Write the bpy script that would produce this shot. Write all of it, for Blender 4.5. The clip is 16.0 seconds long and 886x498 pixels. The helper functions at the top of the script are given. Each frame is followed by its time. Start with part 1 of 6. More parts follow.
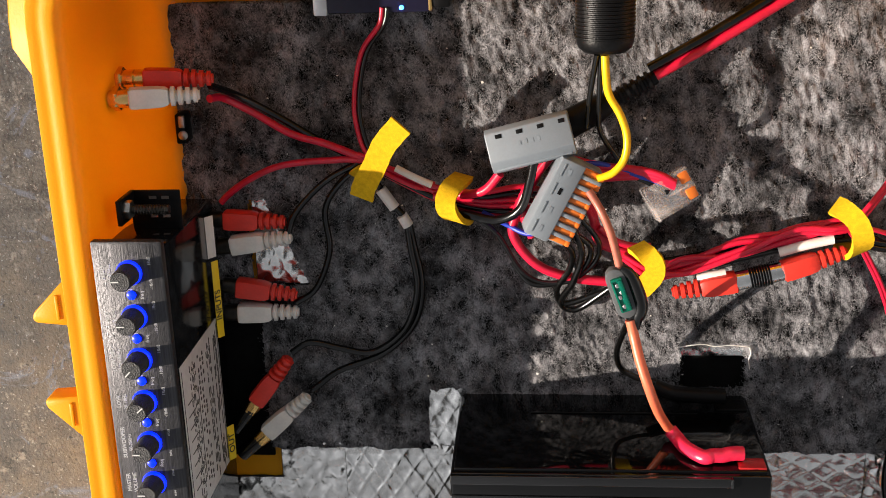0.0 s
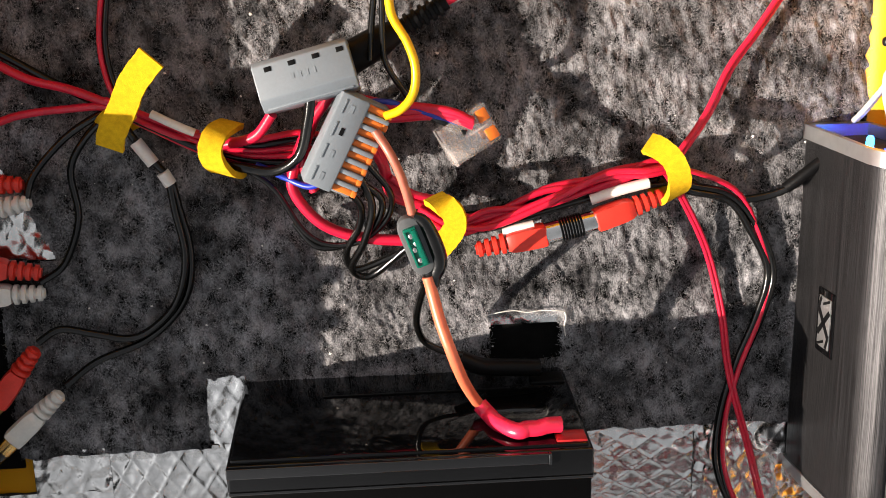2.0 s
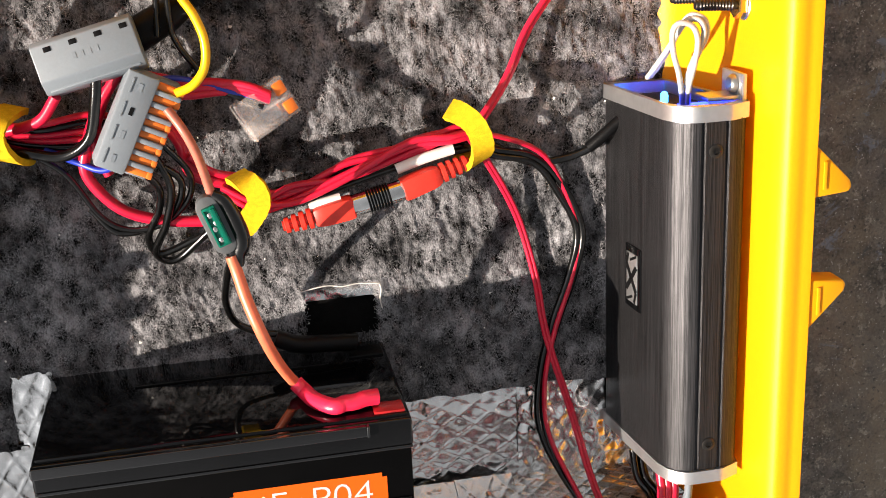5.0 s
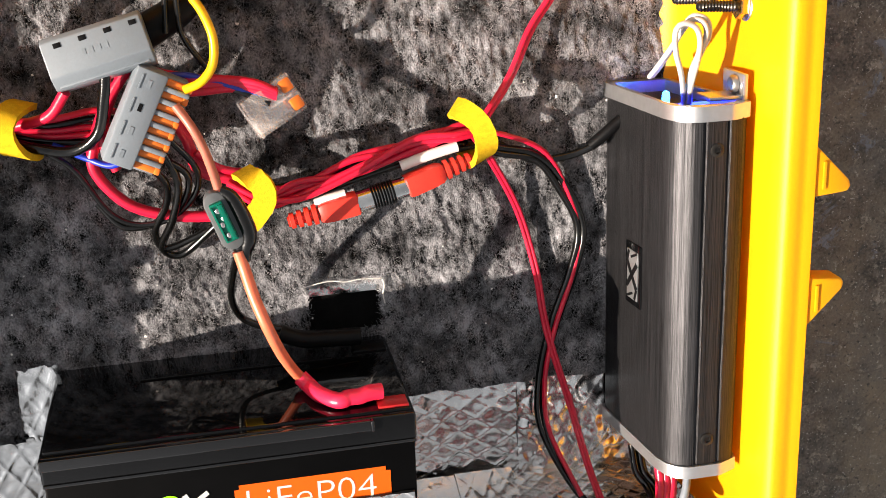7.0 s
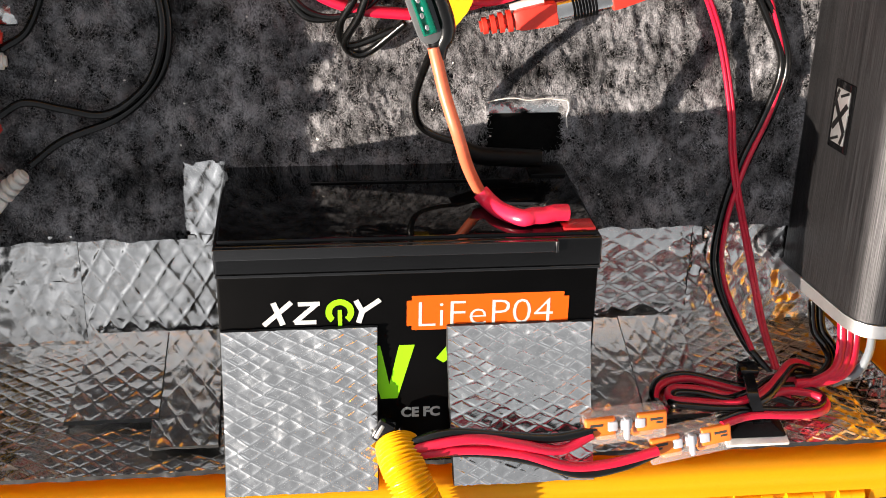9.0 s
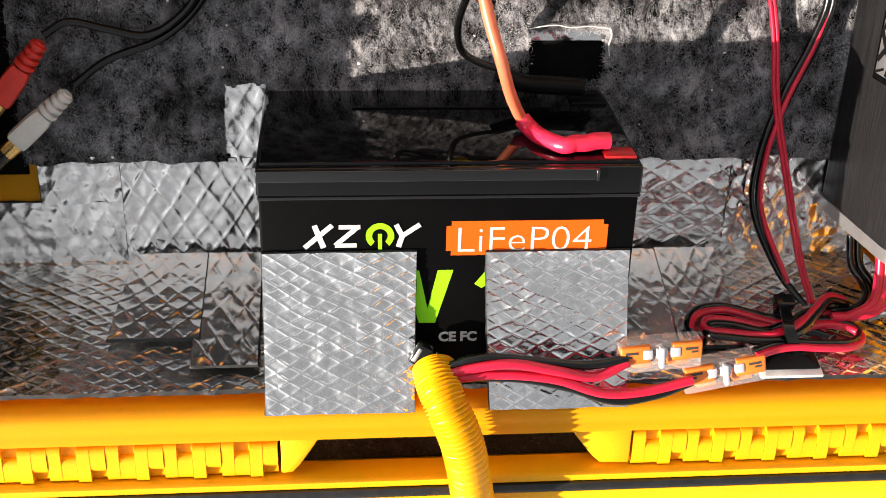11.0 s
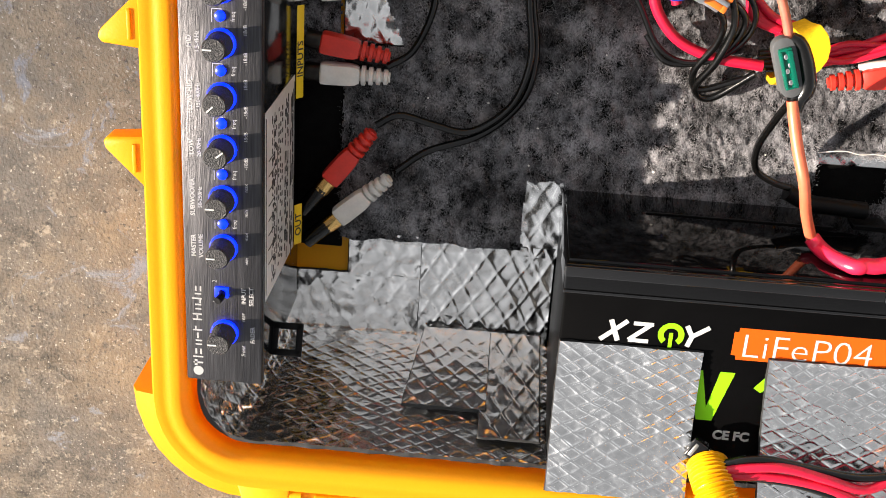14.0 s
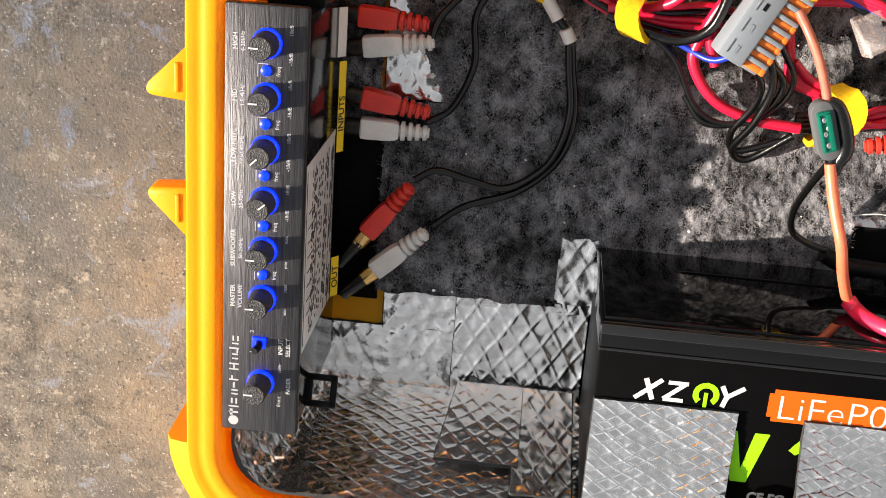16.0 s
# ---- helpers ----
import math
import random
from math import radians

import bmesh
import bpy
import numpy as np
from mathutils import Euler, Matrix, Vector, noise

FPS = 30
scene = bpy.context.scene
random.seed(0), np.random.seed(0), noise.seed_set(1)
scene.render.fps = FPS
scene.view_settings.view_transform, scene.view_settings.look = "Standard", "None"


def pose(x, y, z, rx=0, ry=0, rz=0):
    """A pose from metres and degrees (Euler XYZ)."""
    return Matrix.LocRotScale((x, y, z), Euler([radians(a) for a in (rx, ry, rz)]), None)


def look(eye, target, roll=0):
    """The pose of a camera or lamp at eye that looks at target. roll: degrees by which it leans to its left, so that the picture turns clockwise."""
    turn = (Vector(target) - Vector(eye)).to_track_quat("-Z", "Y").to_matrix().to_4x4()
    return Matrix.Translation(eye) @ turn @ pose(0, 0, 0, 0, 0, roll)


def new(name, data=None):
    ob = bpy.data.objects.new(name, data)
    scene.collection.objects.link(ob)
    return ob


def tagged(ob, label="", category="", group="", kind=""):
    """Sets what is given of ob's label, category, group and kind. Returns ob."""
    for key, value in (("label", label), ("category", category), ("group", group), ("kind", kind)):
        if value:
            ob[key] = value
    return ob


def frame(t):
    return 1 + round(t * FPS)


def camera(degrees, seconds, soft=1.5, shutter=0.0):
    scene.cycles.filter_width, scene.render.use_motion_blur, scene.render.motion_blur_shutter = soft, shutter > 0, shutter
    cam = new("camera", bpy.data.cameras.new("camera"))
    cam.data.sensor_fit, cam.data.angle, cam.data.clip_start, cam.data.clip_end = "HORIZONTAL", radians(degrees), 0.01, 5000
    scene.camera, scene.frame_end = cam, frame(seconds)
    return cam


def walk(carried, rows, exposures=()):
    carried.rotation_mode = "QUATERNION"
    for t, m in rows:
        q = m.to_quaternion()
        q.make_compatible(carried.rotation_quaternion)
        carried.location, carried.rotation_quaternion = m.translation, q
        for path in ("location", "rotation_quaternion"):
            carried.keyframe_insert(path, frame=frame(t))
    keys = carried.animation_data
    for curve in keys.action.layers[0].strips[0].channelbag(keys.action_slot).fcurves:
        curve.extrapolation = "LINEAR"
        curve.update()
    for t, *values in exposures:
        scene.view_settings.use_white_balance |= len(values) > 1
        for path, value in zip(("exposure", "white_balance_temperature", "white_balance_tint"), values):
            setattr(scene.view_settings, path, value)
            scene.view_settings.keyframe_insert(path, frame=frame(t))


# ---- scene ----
cam = camera(41.5, 16.0, 0.9)
METRES, EYE, TILT, LEAN, TURN = 0.31, 0.572, -90.0, 5.2, 0.0
ROWS = [
    (0.0, 0.0, 0.0, 0.0, -0.57, -18.29, 1.73),
    (0.5, -0.0152, 0.0305, -0.0734, -1.11, -16.34, 1.73),
    (1.0, -0.0089, 0.0786, -0.1294, -1.11, -16.17, 2.13),
    (1.5, 0.0285, 0.1466, -0.1644, -3.75, -16.15, 2.02),
    (2.0, 0.0777, 0.1852, -0.1976, -9.07, -16.27, 1.3),
    (2.5, 0.0984, 0.2053, -0.2138, -12.52, -16.47, 1.26),
    (3.0, 0.1219, 0.2226, -0.2283, -14.5, -16.91, 1.64),
    (3.5, 0.1344, 0.2128, -0.2253, -15.42, -17.12, 2.01),
    (4.0, 0.1401, 0.2043, -0.224, -16.01, -17.26, 2.31),
    (6.5, 0.1415, 0.1689, -0.2052, -17.47, -17.7, 2.5),
    (7.0, 0.1182, 0.1768, -0.2077, -17.32, -17.75, 2.05),
    (7.5, 0.0887, 0.1847, -0.229, -16.15, -17.89, 1.31),
    (8.0, 0.0477, 0.2119, -0.271, -14.26, -18.79, 0.48),
    (8.5, 0.0036, 0.2385, -0.2983, -12.78, -20.85, -0.4),
    (9.0, -0.0041, 0.2653, -0.3313, -11.84, -23.09, -1.13),
    (11.5, -0.0286, 0.2553, -0.3422, -10.04, -26.25, -1.58),
    (12.0, -0.0348, 0.2471, -0.3389, -9.44, -26.21, -1.47),
    (12.5, -0.0856, 0.2155, -0.3087, -8.13, -26.2, -1.15),
    (13.0, -0.1615, 0.1912, -0.2908, -7.15, -25.75, -1.36),
    (13.5, -0.2124, 0.1808, -0.2849, -3.37, -24.34, -2.41),
    (14.0, -0.2336, 0.1677, -0.278, -1.27, -22.81, -3.46),
    (14.5, -0.2475, 0.1595, -0.2745, -0.41, -21.87, -4.03),
    (15.0, -0.2562, 0.1595, -0.2755, 0.0, -21.19, -4.16),
    (15.5, -0.258, 0.1563, -0.2738, 0.14, -20.6, -4.16),
    (16.0, -0.253, 0.1587, -0.2726, 0.2, -20.32, -4.11),
]
walk(cam, [(t, pose(0, 0, EYE, TILT, LEAN, TURN) @ pose(METRES * x, METRES * y, METRES * z, 90 + pitch, roll, yaw)) for t, x, y, z, yaw, pitch, roll in ROWS],
     [(0.0, 1.05), (2.0, 1.32), (4.0, 1.38), (9.0, 1.52), (12.5, 1.62), (16.0, 1.58)])

# ---- light ----
sun = new("sun", bpy.data.lights.new("sun", "SUN"))
sun.data.energy, sun.data.angle, sun.data.color = 5.0, radians(0.6), (1.0, 0.87, 0.74)
sun.matrix_world = look((-2.18, -0.42, 1.17), (0, 0, 0))
world = bpy.data.worlds.new("sky")
scene.world = world
world.use_nodes = True
wn = world.node_tree
sky = wn.nodes.new("ShaderNodeTexSky")
sky.sky_type, sky.sun_disc = "NISHITA", False
sky.air_density, sky.dust_density, sky.ozone_density = 0.9, 0.8, 0.3
sky.sun_elevation, sky.sun_rotation = radians(27.8), radians(259.4)
wn.nodes["Background"].inputs["Strength"].default_value = 0.078
pale = wn.nodes.new("ShaderNodeHueSaturation")
pale.inputs["Saturation"].default_value = 0.08
wn.links.new(sky.outputs["Color"], pale.inputs["Color"])
wn.links.new(pale.outputs["Color"], wn.nodes["Background"].inputs["Color"])


# ---- materials ----
def material(name, base, rough=0.5, metal=0.0, vary=0.0, scale=40.0, bump=0.0, bump_scale=300.0, stretch=(1, 1, 1),
             second=None, emit=None, power=0.0, coat=0.0, glass=0.0, through_light=0.0, through_colour=None, rough_vary=0.0, gloss=0.5, soft=0.14):
    """A surface with two scales of variation: broad blotches (scale) and fine grain (bump_scale)."""
    m = bpy.data.materials.new(name)
    m.use_nodes = True
    n, l = m.node_tree.nodes, m.node_tree.links
    b = n["Principled BSDF"]
    b.inputs["Roughness"].default_value, b.inputs["Metallic"].default_value = rough, metal
    b.inputs["Base Color"].default_value = (*base, 1)
    b.inputs["Coat Weight"].default_value = coat
    b.inputs["Specular IOR Level"].default_value = gloss
    b.inputs["Transmission Weight"].default_value = glass
    co = n.new("ShaderNodeTexCoord")
    mp = n.new("ShaderNodeMapping")
    mp.inputs["Scale"].default_value = stretch
    l.new(co.outputs["Object"], mp.inputs["Vector"])
    if vary or second:
        broad, fine, mix, ramp = n.new("ShaderNodeTexNoise"), n.new("ShaderNodeTexNoise"), n.new("ShaderNodeMix"), n.new("ShaderNodeValToRGB")
        broad.inputs["Scale"].default_value, broad.inputs["Detail"].default_value = scale, 6
        fine.inputs["Scale"].default_value, fine.inputs["Detail"].default_value = bump_scale, 4
        l.new(mp.outputs["Vector"], broad.inputs["Vector"])
        l.new(mp.outputs["Vector"], fine.inputs["Vector"])
        add = n.new("ShaderNodeMath")
        add.operation = "MULTIPLY_ADD"
        add.inputs[1].default_value = 0.45
        l.new(fine.outputs["Fac"], add.inputs[0])
        half = n.new("ShaderNodeMath")
        half.operation = "MULTIPLY"
        half.inputs[1].default_value = 0.55
        l.new(broad.outputs["Fac"], half.inputs[0])
        l.new(half.outputs[0], add.inputs[2])
        ramp.color_ramp.elements[0].position, ramp.color_ramp.elements[1].position = 0.5 - soft, 0.5 + soft
        l.new(add.outputs[0], ramp.inputs["Fac"])
        mix.data_type = "RGBA"
        dark = second or tuple(c * (1 - vary) for c in base)
        mix.inputs["A"].default_value, mix.inputs["B"].default_value = (*dark, 1), (*base, 1)
        l.new(ramp.outputs["Color"], mix.inputs["Factor"])
        l.new(mix.outputs["Result"], b.inputs["Base Color"])
        if rough_vary:
            rm = n.new("ShaderNodeMapRange")
            rm.inputs["To Min"].default_value, rm.inputs["To Max"].default_value = rough - rough_vary, rough + rough_vary
            l.new(add.outputs[0], rm.inputs["Value"])
            l.new(rm.outputs["Result"], b.inputs["Roughness"])
    if bump:
        t, bn = n.new("ShaderNodeTexNoise"), n.new("ShaderNodeBump")
        t.inputs["Scale"].default_value, t.inputs["Detail"].default_value = bump_scale, 5
        bn.inputs["Strength"].default_value, bn.inputs["Distance"].default_value = bump, 0.001
        l.new(mp.outputs["Vector"], t.inputs["Vector"])
        l.new(t.outputs["Fac"], bn.inputs["Height"])
        l.new(bn.outputs["Normal"], b.inputs["Normal"])
    if emit:
        b.inputs["Emission Color"].default_value, b.inputs["Emission Strength"].default_value = (*emit, 1), power
    if through_light:
        tr, ms = n.new("ShaderNodeBsdfTranslucent"), n.new("ShaderNodeMixShader")
        tr.inputs["Color"].default_value = (*(through_colour or base), 1)
        ms.inputs["Fac"].default_value = through_light
        l.new(b.outputs[0], ms.inputs[1])
        l.new(tr.outputs[0], ms.inputs[2])
        l.new(ms.outputs[0], n["Material Output"].inputs["Surface"])
    return m


YELLOW = material("yellow_plastic", (0.80, 0.385, 0.002), 0.46, vary=0.08, scale=14, bump=0.12, bump_scale=900, gloss=0.32, through_light=0.34, through_colour=(1.0, 0.42, 0.0))
YELLOW_LID = material("yellow_plastic_lid", (0.78, 0.372, 0.002), 0.46, vary=0.08, scale=14, bump=0.12, bump_scale=900, gloss=0.32)
HOSE = material("yellow_hose", (0.78, 0.38, 0.002), 0.32, vary=0.1, bump=0.05)


def concrete():
    """Worn concrete: brown-grey paste, pale flecks, blue-grey worn patches, fine cracks."""
    m = material("worn_concrete", (0.170, 0.145, 0.116), 0.88, second=(0.030, 0.0255, 0.021), scale=110, bump=0.5, bump_scale=600)
    n, l = m.node_tree.nodes, m.node_tree.links
    b = n["Principled BSDF"]
    last = b.inputs["Base Color"].links[0].from_socket
    co = n.new("ShaderNodeTexCoord")

    def layer(last, scale, detail, lo, hi, colour, rough=0.65, distort=0.0):
        t, r, x = n.new("ShaderNodeTexNoise"), n.new("ShaderNodeValToRGB"), n.new("ShaderNodeMix")
        t.inputs["Scale"].default_value, t.inputs["Detail"].default_value = scale, detail
        t.inputs["Roughness"].default_value, t.inputs["Distortion"].default_value = rough, distort
        r.color_ramp.elements[0].position, r.color_ramp.elements[1].position = lo, hi
        x.data_type = "RGBA"
        x.inputs["B"].default_value = (*colour, 1)
        l.new(co.outputs["Object"], t.inputs["Vector"])
        l.new(t.outputs["Fac"], r.inputs["Fac"])
        l.new(r.outputs["Color"], x.inputs["Factor"])
        l.new(last, x.inputs["A"])
        return x.outputs["Result"]

    last = layer(last, 9.0, 6, 0.46, 0.70, (0.095, 0.088, 0.080))
    last = layer(last, 5.0, 7, 0.47, 0.64, (0.185, 0.142, 0.095), 0.75)
    last = layer(last, 150.0, 5, 0.57, 0.68, (0.250, 0.218, 0.175), 0.7)
    last = layer(last, 420.0, 3, 0.60, 0.70, (0.045, 0.040, 0.035), 0.6)
    last = layer(last, 26.0, 6, 0.585, 0.64, (0.150, 0.156, 0.178), 0.72, 1.0)
    last = layer(last, 60.0, 6, 0.60, 0.70, (0.060, 0.055, 0.050), 0.75, 0.5)
    last = layer(last, 700.0, 2, 0.66, 0.72, (0.34, 0.32, 0.28), 0.5)
    # a broad field, greyer and darker than the brown paste round it
    mp, g, wob, sh, r, x = (n.new("ShaderNode" + k) for k in ("Mapping", "TexGradient", "TexNoise", "Math", "ValToRGB", "Mix"))
    mp.inputs["Location"].default_value, mp.inputs["Scale"].default_value = (0.95, 0.12, 0.0), (2.4, 2.4, 2.4)
    g.gradient_type = "SPHERICAL"
    wob.inputs["Scale"].default_value, wob.inputs["Detail"].default_value = 11, 7
    sh.operation = "MULTIPLY_ADD"
    sh.inputs[1].default_value = 0.75
    r.color_ramp.elements[0].position, r.color_ramp.elements[1].position = 0.62, 0.92
    x.data_type, x.blend_type = "RGBA", "MULTIPLY"
    x.inputs["B"].default_value = (0.52, 0.58, 0.68, 1)
    l.new(co.outputs["Object"], mp.inputs["Vector"])
    l.new(mp.outputs["Vector"], g.inputs["Vector"])
    l.new(co.outputs["Object"], wob.inputs["Vector"])
    l.new(wob.outputs["Fac"], sh.inputs[0])
    l.new(g.outputs["Fac"], sh.inputs[2])
    l.new(sh.outputs[0], r.inputs["Fac"])
    l.new(r.outputs["Color"], x.inputs["Factor"])
    l.new(last, x.inputs["A"])
    last = x.outputs["Result"]
    v, r, x = n.new("ShaderNodeTexVoronoi"), n.new("ShaderNodeValToRGB"), n.new("ShaderNodeMix")
    v.feature = "DISTANCE_TO_EDGE"
    v.inputs["Scale"].default_value = 14
    r.color_ramp.elements[0].position, r.color_ramp.elements[1].position = 0.0, 0.012
    r.color_ramp.elements[0].color, r.color_ramp.elements[1].color = (0.55, 0.55, 0.55, 1), (1, 1, 1, 1)
    warp, add = n.new("ShaderNodeTexNoise"), n.new("ShaderNodeVectorMath")
    warp.inputs["Scale"].default_value = 22
    mul = n.new("ShaderNodeVectorMath")
    mul.operation = "SCALE"
    mul.inputs["Scale"].default_value = 0.09
    l.new(co.outputs["Object"], warp.inputs["Vector"])
    l.new(warp.outputs["Color"], mul.inputs[0])
    l.new(co.outputs["Object"], add.inputs[0])
    l.new(mul.outputs[0], add.inputs[1])
    l.new(add.outputs[0], v.inputs["Vector"])
    l.new(v.outputs["Distance"], r.inputs["Fac"])
    x.data_type, x.blend_type = "RGBA", "MULTIPLY"
    x.inputs["Factor"].default_value = 0.5
    l.new(last, x.inputs["A"])
    l.new(r.outputs["Color"], x.inputs["B"])
    l.new(x.outputs["Result"], b.inputs["Base Color"])
    return m


CONCRETE = concrete()


def fleece():
    """Matted grey fleece: cloudy light and dark patches, fine near-black specks painted as shade between hairs."""
    m = material("grey_fleece_carpet", (0.265, 0.262, 0.277), 0.97, second=(0.004, 0.004, 0.0042), scale=150, bump=0.9, bump_scale=1100, stretch=(1.2, 0.8, 1), gloss=0.05, soft=0.11)
    n, l = m.node_tree.nodes, m.node_tree.links
    b = n["Principled BSDF"]
    co, t, r, x = n.new("ShaderNodeTexCoord"), n.new("ShaderNodeTexNoise"), n.new("ShaderNodeValToRGB"), n.new("ShaderNodeMix")
    t.inputs["Scale"].default_value, t.inputs["Detail"].default_value, t.inputs["Roughness"].default_value = 42, 6, 0.62
    r.color_ramp.elements[0].position, r.color_ramp.elements[1].position = 0.36, 0.64
    r.color_ramp.elements[0].color, r.color_ramp.elements[1].color = (0.12, 0.12, 0.12, 1), (1.30, 1.30, 1.30, 1)
    x.data_type, x.blend_type = "RGBA", "MULTIPLY"
    x.inputs["Factor"].default_value = 0.92
    last = b.inputs["Base Color"].links[0].from_socket
    l.new(co.outputs["Object"], t.inputs["Vector"])
    l.new(t.outputs["Fac"], r.inputs["Fac"])
    l.new(last, x.inputs["A"])
    l.new(r.outputs["Color"], x.inputs["B"])
    l.new(x.outputs["Result"], b.inputs["Base Color"])
    return m


CARPET = fleece()
FIBRE = material("carpet_fibre", (0.50, 0.496, 0.515), 0.9, second=(0.025, 0.025, 0.027), scale=42, bump_scale=300, gloss=0.1)
FELT = material("dark_felt", (0.007, 0.0069, 0.0068), 0.95, gloss=0.05, vary=0.5, scale=200, bump=0.4, bump_scale=1500)


def foil_metal():
    """Crinkled aluminium: bright metal with sharp creases and small facets over the embossing."""
    m = material("aluminium_foil", (0.92, 0.91, 0.895), 0.21, 1.0, vary=0.10, scale=50, rough_vary=0.12, bump_scale=300)
    n, l = m.node_tree.nodes, m.node_tree.links
    b, co = n["Principled BSDF"], n.new("ShaderNodeTexCoord")
    normal = None
    for kind, scale, strength, dist in (("crease", 75, 0.35, 0.0012), ("facet", 170, 0.18, 0.0008), ("crease", 260, 0.25, 0.0006)):
        bn = n.new("ShaderNodeBump")
        bn.inputs["Strength"].default_value, bn.inputs["Distance"].default_value = strength, dist
        if kind == "facet":
            t = n.new("ShaderNodeTexVoronoi")
            t.inputs["Scale"].default_value = scale
            l.new(t.outputs["Distance"], bn.inputs["Height"])
        else:
            t, a, c = n.new("ShaderNodeTexNoise"), n.new("ShaderNodeMath"), n.new("ShaderNodeMath")
            t.inputs["Scale"].default_value, t.inputs["Detail"].default_value, t.inputs["Distortion"].default_value = scale, 3, 0.8
            a.operation, c.operation = "SUBTRACT", "ABSOLUTE"
            a.inputs[1].default_value = 0.5
            l.new(t.outputs["Fac"], a.inputs[0])
            l.new(a.outputs[0], c.inputs[0])
            l.new(c.outputs[0], bn.inputs["Height"])
            bn.invert = True
        l.new(co.outputs["Object"], t.inputs["Vector"])
        if normal:
            l.new(normal, bn.inputs["Normal"])
        normal = bn.outputs["Normal"]
    l.new(normal, b.inputs["Normal"])
    return m


FOIL = foil_metal()
FOIL_EDGE = material("butyl_edge", (0.02, 0.02, 0.02), 0.6, vary=0.4, bump=0.3)
BLACK = material("black_abs", (0.003, 0.003, 0.0033), 0.05, gloss=0.36, vary=0.4, scale=30, bump=0.008, bump_scale=700, rough_vary=0.03)
BLACK_GLOSS = material("polished_black_abs", (0.005, 0.005, 0.0055), 0.12, gloss=0.7, vary=0.3, scale=60, bump=0.02, bump_scale=500)
BLACK_SATIN = material("satin_black_abs", (0.005, 0.005, 0.006), 0.16, gloss=0.35, vary=0.3, scale=60)
LABEL_BLACK = material("black_label_film", (0.0028, 0.0028, 0.003), 0.38, gloss=0.04, vary=0.3, scale=60, bump=0.05, bump_scale=1200)
BLACK_MATT = material("black_matt_plastic", (0.005, 0.005, 0.0055), 0.40, gloss=0.14, vary=0.4, scale=150, bump=0.15, bump_scale=900)
RUBBER = material("black_rubber_wire", (0.004, 0.004, 0.004), 0.20, gloss=0.45, vary=0.4, scale=200, bump=0.08, bump_scale=900)
RED = material("red_wire", (0.60, 0.008, 0.040), 0.32, vary=0.25, scale=120, bump=0.06, bump_scale=800)
RED_PLUG = material("red_plug", (0.68, 0.035, 0.02), 0.42, vary=0.15, scale=150, bump=0.06, bump_scale=900)
WHITE = material("white_plug", (0.72, 0.70, 0.66), 0.45, vary=0.12, scale=150, bump=0.06, bump_scale=900)
LEAD = material("pale_grey_lead", (0.45, 0.44, 0.42), 0.35, vary=0.2, scale=200)
YWIRE = material("yellow_wire", (0.85, 0.50, 0.003), 0.35, vary=0.12, scale=150)
VELCRO = material("yellow_hook_and_loop", (0.66, 0.40, 0.012), 0.95, vary=0.3, scale=500, bump=0.3, bump_scale=3200, gloss=0.1)
ORANGE_WIRE = material("orange_silicone_wire", (0.70, 0.155, 0.075), 0.4, vary=0.15, scale=150)
COPPER = material("copper_in_clear_jacket", (0.42, 0.13, 0.085), 0.4, vary=0.25, scale=180)
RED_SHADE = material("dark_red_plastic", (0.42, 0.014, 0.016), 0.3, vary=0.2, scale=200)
SHRINK = material("red_heat_shrink", (0.85, 0.022, 0.075), 0.3, vary=0.2, scale=200, bump=0.25, bump_scale=260)
BLUE = material("blue_wire", (0.01, 0.03, 0.35), 0.35, vary=0.2)
GREY = material("grey_terminal_plastic", (0.175, 0.200, 0.225), 0.45, vary=0.08, scale=100, bump=0.05, bump_scale=900)
ORANGE = material("orange_lever_plastic", (0.72, 0.17, 0.018), 0.4, vary=0.12, scale=120)
CLEAR = material("clear_polycarbonate", (0.88, 0.80, 0.76), 0.08)
CLEAR.node_tree.nodes["Principled BSDF"].inputs["Alpha"].default_value = 0.20
MILKY = material("milky_plastic", (0.42, 0.42, 0.46), 0.3, vary=0.1)
GREEN_FUSE = material("green_fuse", (0.0, 0.16, 0.10), 0.15, glass=0.35, vary=0.1)
FUSE_GREY = material("dull_grey_rubber", (0.085, 0.090, 0.095), 0.55, gloss=0.25, vary=0.2, scale=200, bump=0.1)
CHROME = material("chrome", (0.75, 0.74, 0.72), 0.16, 1.0, vary=0.15, scale=150)
GOLD = material("gold_contact", (0.85, 0.55, 0.2), 0.2, 1.0, vary=0.1)
STEEL = material("zinc_steel", (0.5, 0.48, 0.45), 0.35, 1.0, vary=0.25, scale=200, bump=0.1)
DARK_STEEL = material("black_oxide_steel", (0.06, 0.055, 0.05), 0.4, 0.9, vary=0.4, scale=200)
BRUSHED = material("brushed_black_aluminium", (0.056, 0.055, 0.059), 0.40, 0.8, second=(0.010, 0.010, 0.011), scale=110, bump=0.2, bump_scale=520, stretch=(20, 0.12, 20), soft=0.10)
PANEL = material("brushed_gunmetal_panel", (0.070, 0.069, 0.074), 0.42, 0.75, second=(0.026, 0.026, 0.028), scale=50, bump=0.25, bump_scale=240, stretch=(16, 0.35, 16))
SILVER = material("cast_silver_cap", (0.62, 0.62, 0.63), 0.35, 0.9, vary=0.12, scale=120, bump=0.05)
STICKER = material("silver_sticker", (0.72, 0.72, 0.71), 0.38, 0.2, vary=0.2, scale=60)
PRINT = material("white_print", (0.50, 0.50, 0.49), 0.5, gloss=0.2, vary=0.1, scale=300)
